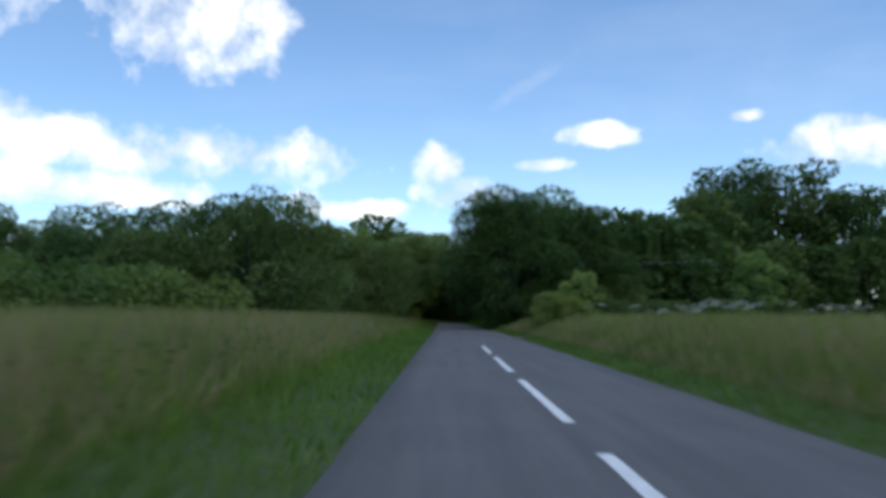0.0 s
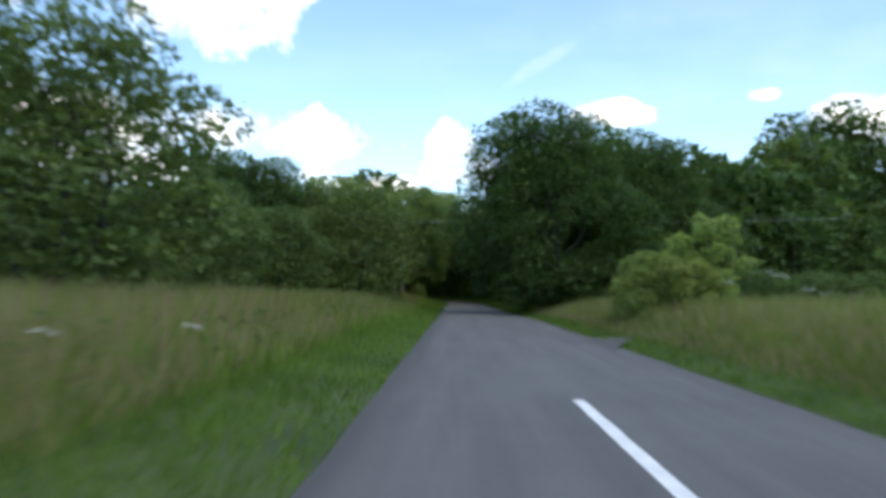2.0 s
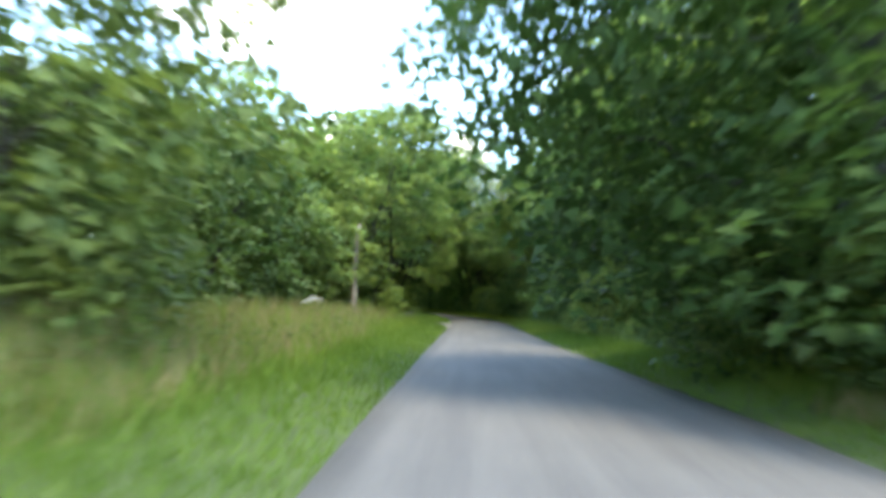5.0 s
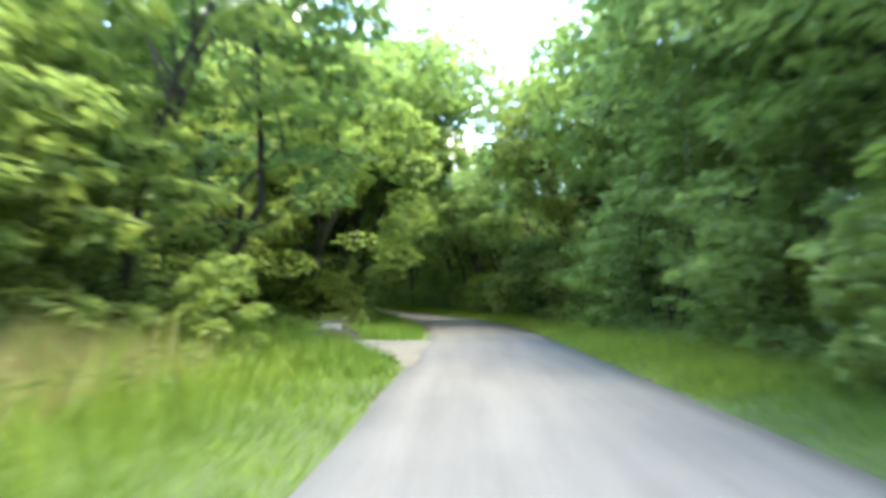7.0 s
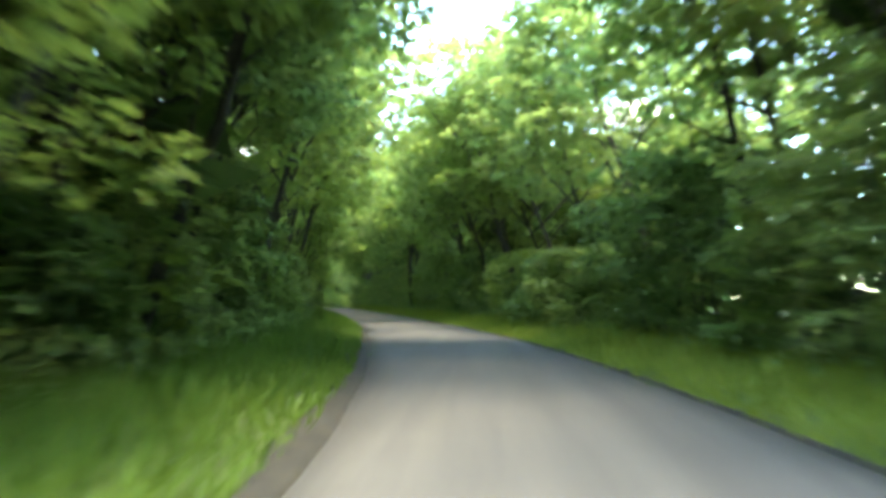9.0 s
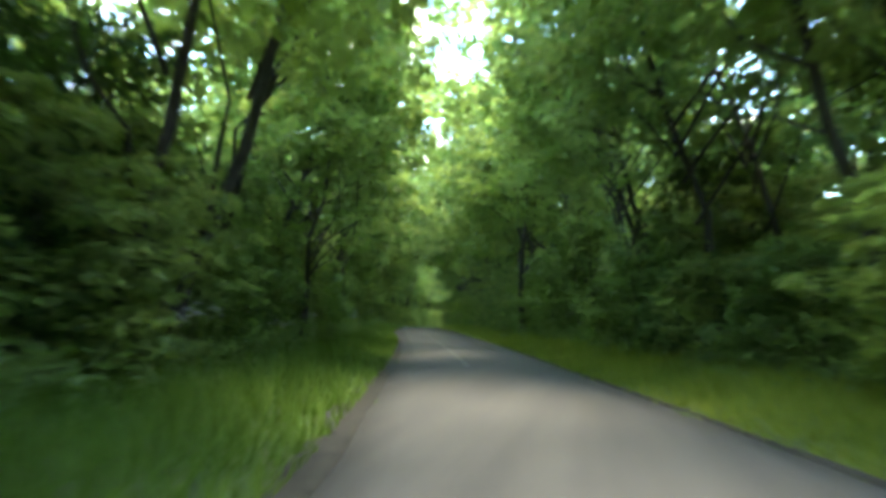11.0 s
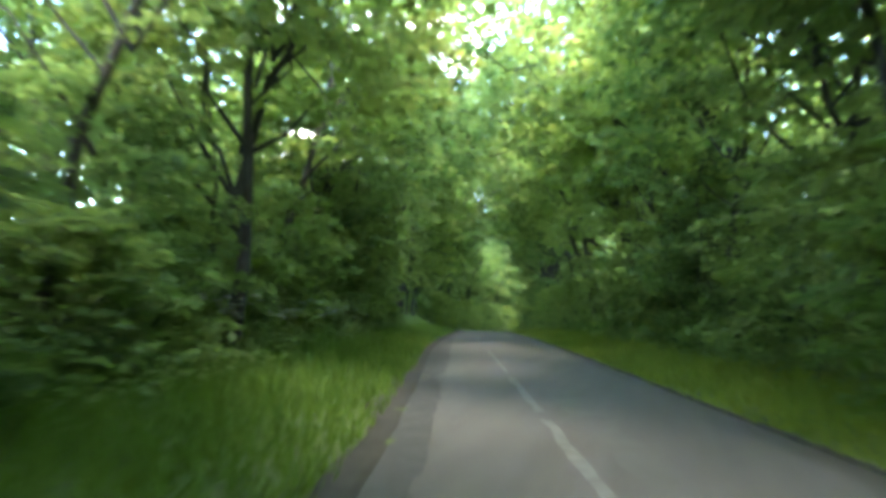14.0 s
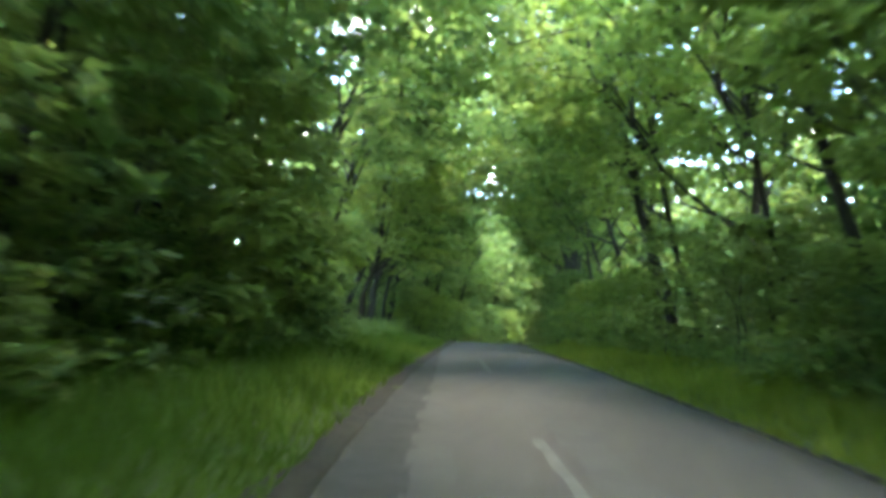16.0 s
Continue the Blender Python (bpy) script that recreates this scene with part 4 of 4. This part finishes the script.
# ---- bare stems at the wood's edge ----
def bare_tree(s, d, paths, name, label):
    x, y = at(s, d)
    root = new(name)
    root.matrix_basis = pose(x, y, ground_at(s, d))
    tagged(root, label, "tree")
    for k, (path, rad) in enumerate(paths):
        part("trunk" if k == 0 else "limb", mesh_of("trunk", *tube(path, rad, 9, np.random.default_rng(k)), M_PALEBARK, True), root)
    return root


bare_tree(95.8, -5.1, [([(0, 0, -0.2), (0.02, 0, 1.2), (-0.03, 0.05, 2.6), (0.05, 0, 3.8), (0.1, 0.03, 4.5)], [0.17, 0.135, 0.115, 0.085, 0.045])], "dead_tree", "pale ivy-topped dead trunk on the verge")
bare_tree(97.5, 7.8, [([(0, 0, -0.2), (0.05, 0, 2.5), (-0.05, 0, 5.0), (0, 0, 7.0)], [0.2, 0.17, 0.14, 0.12]),
                      ([(0, 0, 6.9), (-0.5, 0, 7.8), (-0.9, 0.2, 9.5)], [0.09, 0.07, 0.03]),
                      ([(0, 0, 6.9), (0.5, 0, 7.6), (1.3, -0.2, 8.6)], [0.09, 0.07, 0.03]),
                      ([(-0.5, 0, 7.8), (-0.3, 0.1, 8.8), (0.1, 0.1, 10)], [0.05, 0.04, 0.02])], "bare_tree", "pale forked bare tree among leafy trees")

# ---- overhead cable across the field edge ----
cx0, cy0 = at(74, -24)
cx1, cy1 = at(74, 24)
cable = [(cx0 + (cx1 - cx0) * k / 24, cy0 + (cy1 - cy0) * k / 24, 6.2 - 0.6 * (1 - (2 * k / 24 - 1) ** 2)) for k in range(25)]
tagged(new("overhead_cable", mesh_of("overhead_cable", *tube(cable, [0.011] * 25, 6), M_WIRE, True)), "thin grey overhead cable crossing the road", "cable")


# ---- wild flowers ----
def floret(g, c, radius, rise):
    """A flat, ragged flower head: one connected dome."""
    v, f = [c + np.array([0, 0, rise])], []
    for ring, (r, z, n) in enumerate(((0.5, 0.7, 7), (1.0, 0.0, 14))):
        for k in range(n):
            a = 2 * math.pi * k / n
            q = radius * r * (g.uniform(0.6, 1.15) if ring else g.uniform(0.85, 1.1))
            v.append(c + np.array([q * math.cos(a), q * math.sin(a), rise * z + g.uniform(-0.3, 0.3) * rise]))
    for k in range(7):
        f.append((0, 1 + k, 1 + (k + 1) % 7))
        a, b2, c2 = 8 + 2 * k, 8 + 2 * k + 1, 8 + (2 * k + 2) % 14
        f += [(1 + k, a, b2), (1 + k, b2, 1 + (k + 1) % 7), (1 + (k + 1) % 7, b2, c2)]
    return np.array(v), f


def umbel_plant():
    g = np.random.default_rng(7)
    root = tagged(new("cow_parsley"), "tall wild plant with flat white flower heads", "wildflower", "white flowers on the verge")
    part("stem", mesh_of("stem", *tube([(0, 0, -0.05), (0.02, 0, 0.5), (0, 0.02, 1.0)], [0.009, 0.008, 0.005], 5), M_GRASS), root)
    for k in range(5):
        a = 2.4 * k
        c = np.array([0.17 * math.cos(a), 0.17 * math.sin(a), 0.98 + 0.06 * (k % 3)]) * (1 if k else 1.05)
        v, f = floret(g, c, 0.085, 0.02)
        head = part("flower_head", mesh_of("flower_head", v, f, M_WHITE), root, "flat white flower head")
        part("stalk", mesh_of("stalk", *tube([(0, 0.01, 0.75), tuple(c * np.array([0.6, 0.6, 0.94])), tuple(c)], [0.005, 0.004, 0.003], 4), M_GRASS), root)
    return root


def yellow_plant():
    g = np.random.default_rng(9)
    root = tagged(new("yellow_wildflower"), "low clump of small yellow wild flowers in grass", "wildflower", "yellow flowers on the verge")
    for k in range(7):
        a, r = 2.4 * k, 0.05 + 0.03 * k
        c = np.array([r * math.cos(a), r * math.sin(a), 0.45 + 0.12 * g.random()])
        part("stem", mesh_of("stem", *tube([(0.3 * c[0], 0.3 * c[1], -0.03), tuple(c)], [0.006, 0.004], 4), M_GRASS), root)
        v, f = floret(g, c, 0.035, 0.012)
        part("blossom", mesh_of("blossom", v, f, M_YELLOW), root, "small yellow blossom")
    return root


UMBEL, YELLOW = umbel_plant(), yellow_plant()
frng = random.Random(12)


def scatter(proto, n, s0, s1, d0, d1, low=0.8, high=1.15):
    for _ in range(n):
        s, d = frng.uniform(s0, s1), frng.uniform(d0, d1)
        x, y = at(s, d)
        place(proto, x, y, ground_at(s, d), frng.uniform(0, 360), frng.uniform(low, high))


scatter(UMBEL, 26, 34, 66, 8.0, 17.0, 0.95, 1.3)
scatter(UMBEL, 10, 20, 36, 6.5, 11.0, 0.8, 1.1)
scatter(UMBEL, 5, 22, 36, -4.4, -2.6, 0.35, 0.55)
scatter(UMBEL, 12, 66, 74, -8.5, -5.5, 0.7, 1.0)
scatter(UMBEL, 4, 84, 88, -5.2, -4.6, 0.9, 1.1)
scatter(UMBEL, 3, 91.4, 92.6, 4.5, 5.3, 0.75, 0.9)
scatter(UMBEL, 26, 146, 200, -4.4, -3.2, 0.8, 1.15)
scatter(UMBEL, 10, 160, 196, 6.6, 7.4, 0.7, 1.0)
scatter(UMBEL, 5, 150.5, 154, -4.6, -3.6, 0.9, 1.2)
scatter(UMBEL, 14, 182, 191, -4.6, -3.4, 0.9, 1.3)
scatter(YELLOW, 8, 43, 48, -4.6, -3.2, 0.5, 0.7)
scatter(YELLOW, 22, 51, 58.5, -3.8, -2.2, 0.4, 0.6)
for p in (UMBEL, YELLOW):
    for o in (*p.children_recursive, p):
        bpy.data.objects.remove(o)

# ---- worn centre line and patches in the wood ----
for k, s0 in enumerate((159.0, 164.0, 169.5, 175.0, 181.0, 187.5, 191.8, 206.5)):
    me = mesh_of("worn_marking", *strip(s0, s0 + 5.2, 0.4, lambda s: 1.0 - 0.06 + wobble(s * 3, k, 0.06), lambda s: 1.0 + 0.06 + wobble(s * 3, k + 5, 0.04),
                                        lambda s, c: road_z(s, 1.0) + 0.004, 1), M_FAINT)
    part("worn_marking", me, road, "almost worn-away centre line mark")


# strips of older, paler surfacing along the wheel tracks
def worn_strip(s0, s1, a, b, seed, mat=M_OLD, label="paler worn strip of older asphalt"):
    def width(s):
        return min(1.0, (s - s0) / 1.5, (s1 - s) / 1.5)
    mid, half = (a + b) / 2, (b - a) / 2
    me = mesh_of("surface_strip", *strip(s0, s1, 0.3, lambda s: mid - half * max(0.05, width(s)) + wobble(s * 3, seed, 0.09), lambda s: mid + half * max(0.05, width(s)) + wobble(s * 3, seed + 4, 0.09),
                                         lambda s, c: road_z(s, a + (b - a) * c) + 0.004, 4), mat)
    part("surface_strip", me, road, label)


worn_strip(180, 203, -0.28, 0.12, 31)
worn_strip(171, 186, 1.35, 1.75, 41)
worn_strip(190, 208, 1.2, 1.65, 51)
worn_strip(163, 186, -0.72, -0.3, 61, M_DARKTAR, "dark broken strip along the asphalt edge")
worn_strip(186, 216, -0.84, -0.22, 71, M_DARKTAR, "dark broken strip along the asphalt edge")
patch = mesh_of("tar_patch", *strip(154.0, 154.45, 0.075, lambda s: -0.85 + wobble(s * 6, 3, 0.08), lambda s: -0.5 + wobble(s * 6, 7, 0.08), lambda s, c: road_z(s, -0.85 + 0.35 * c) + 0.004, 3), M_DARKTAR)
part("tar_patch", patch, road, "small dark tar patch")
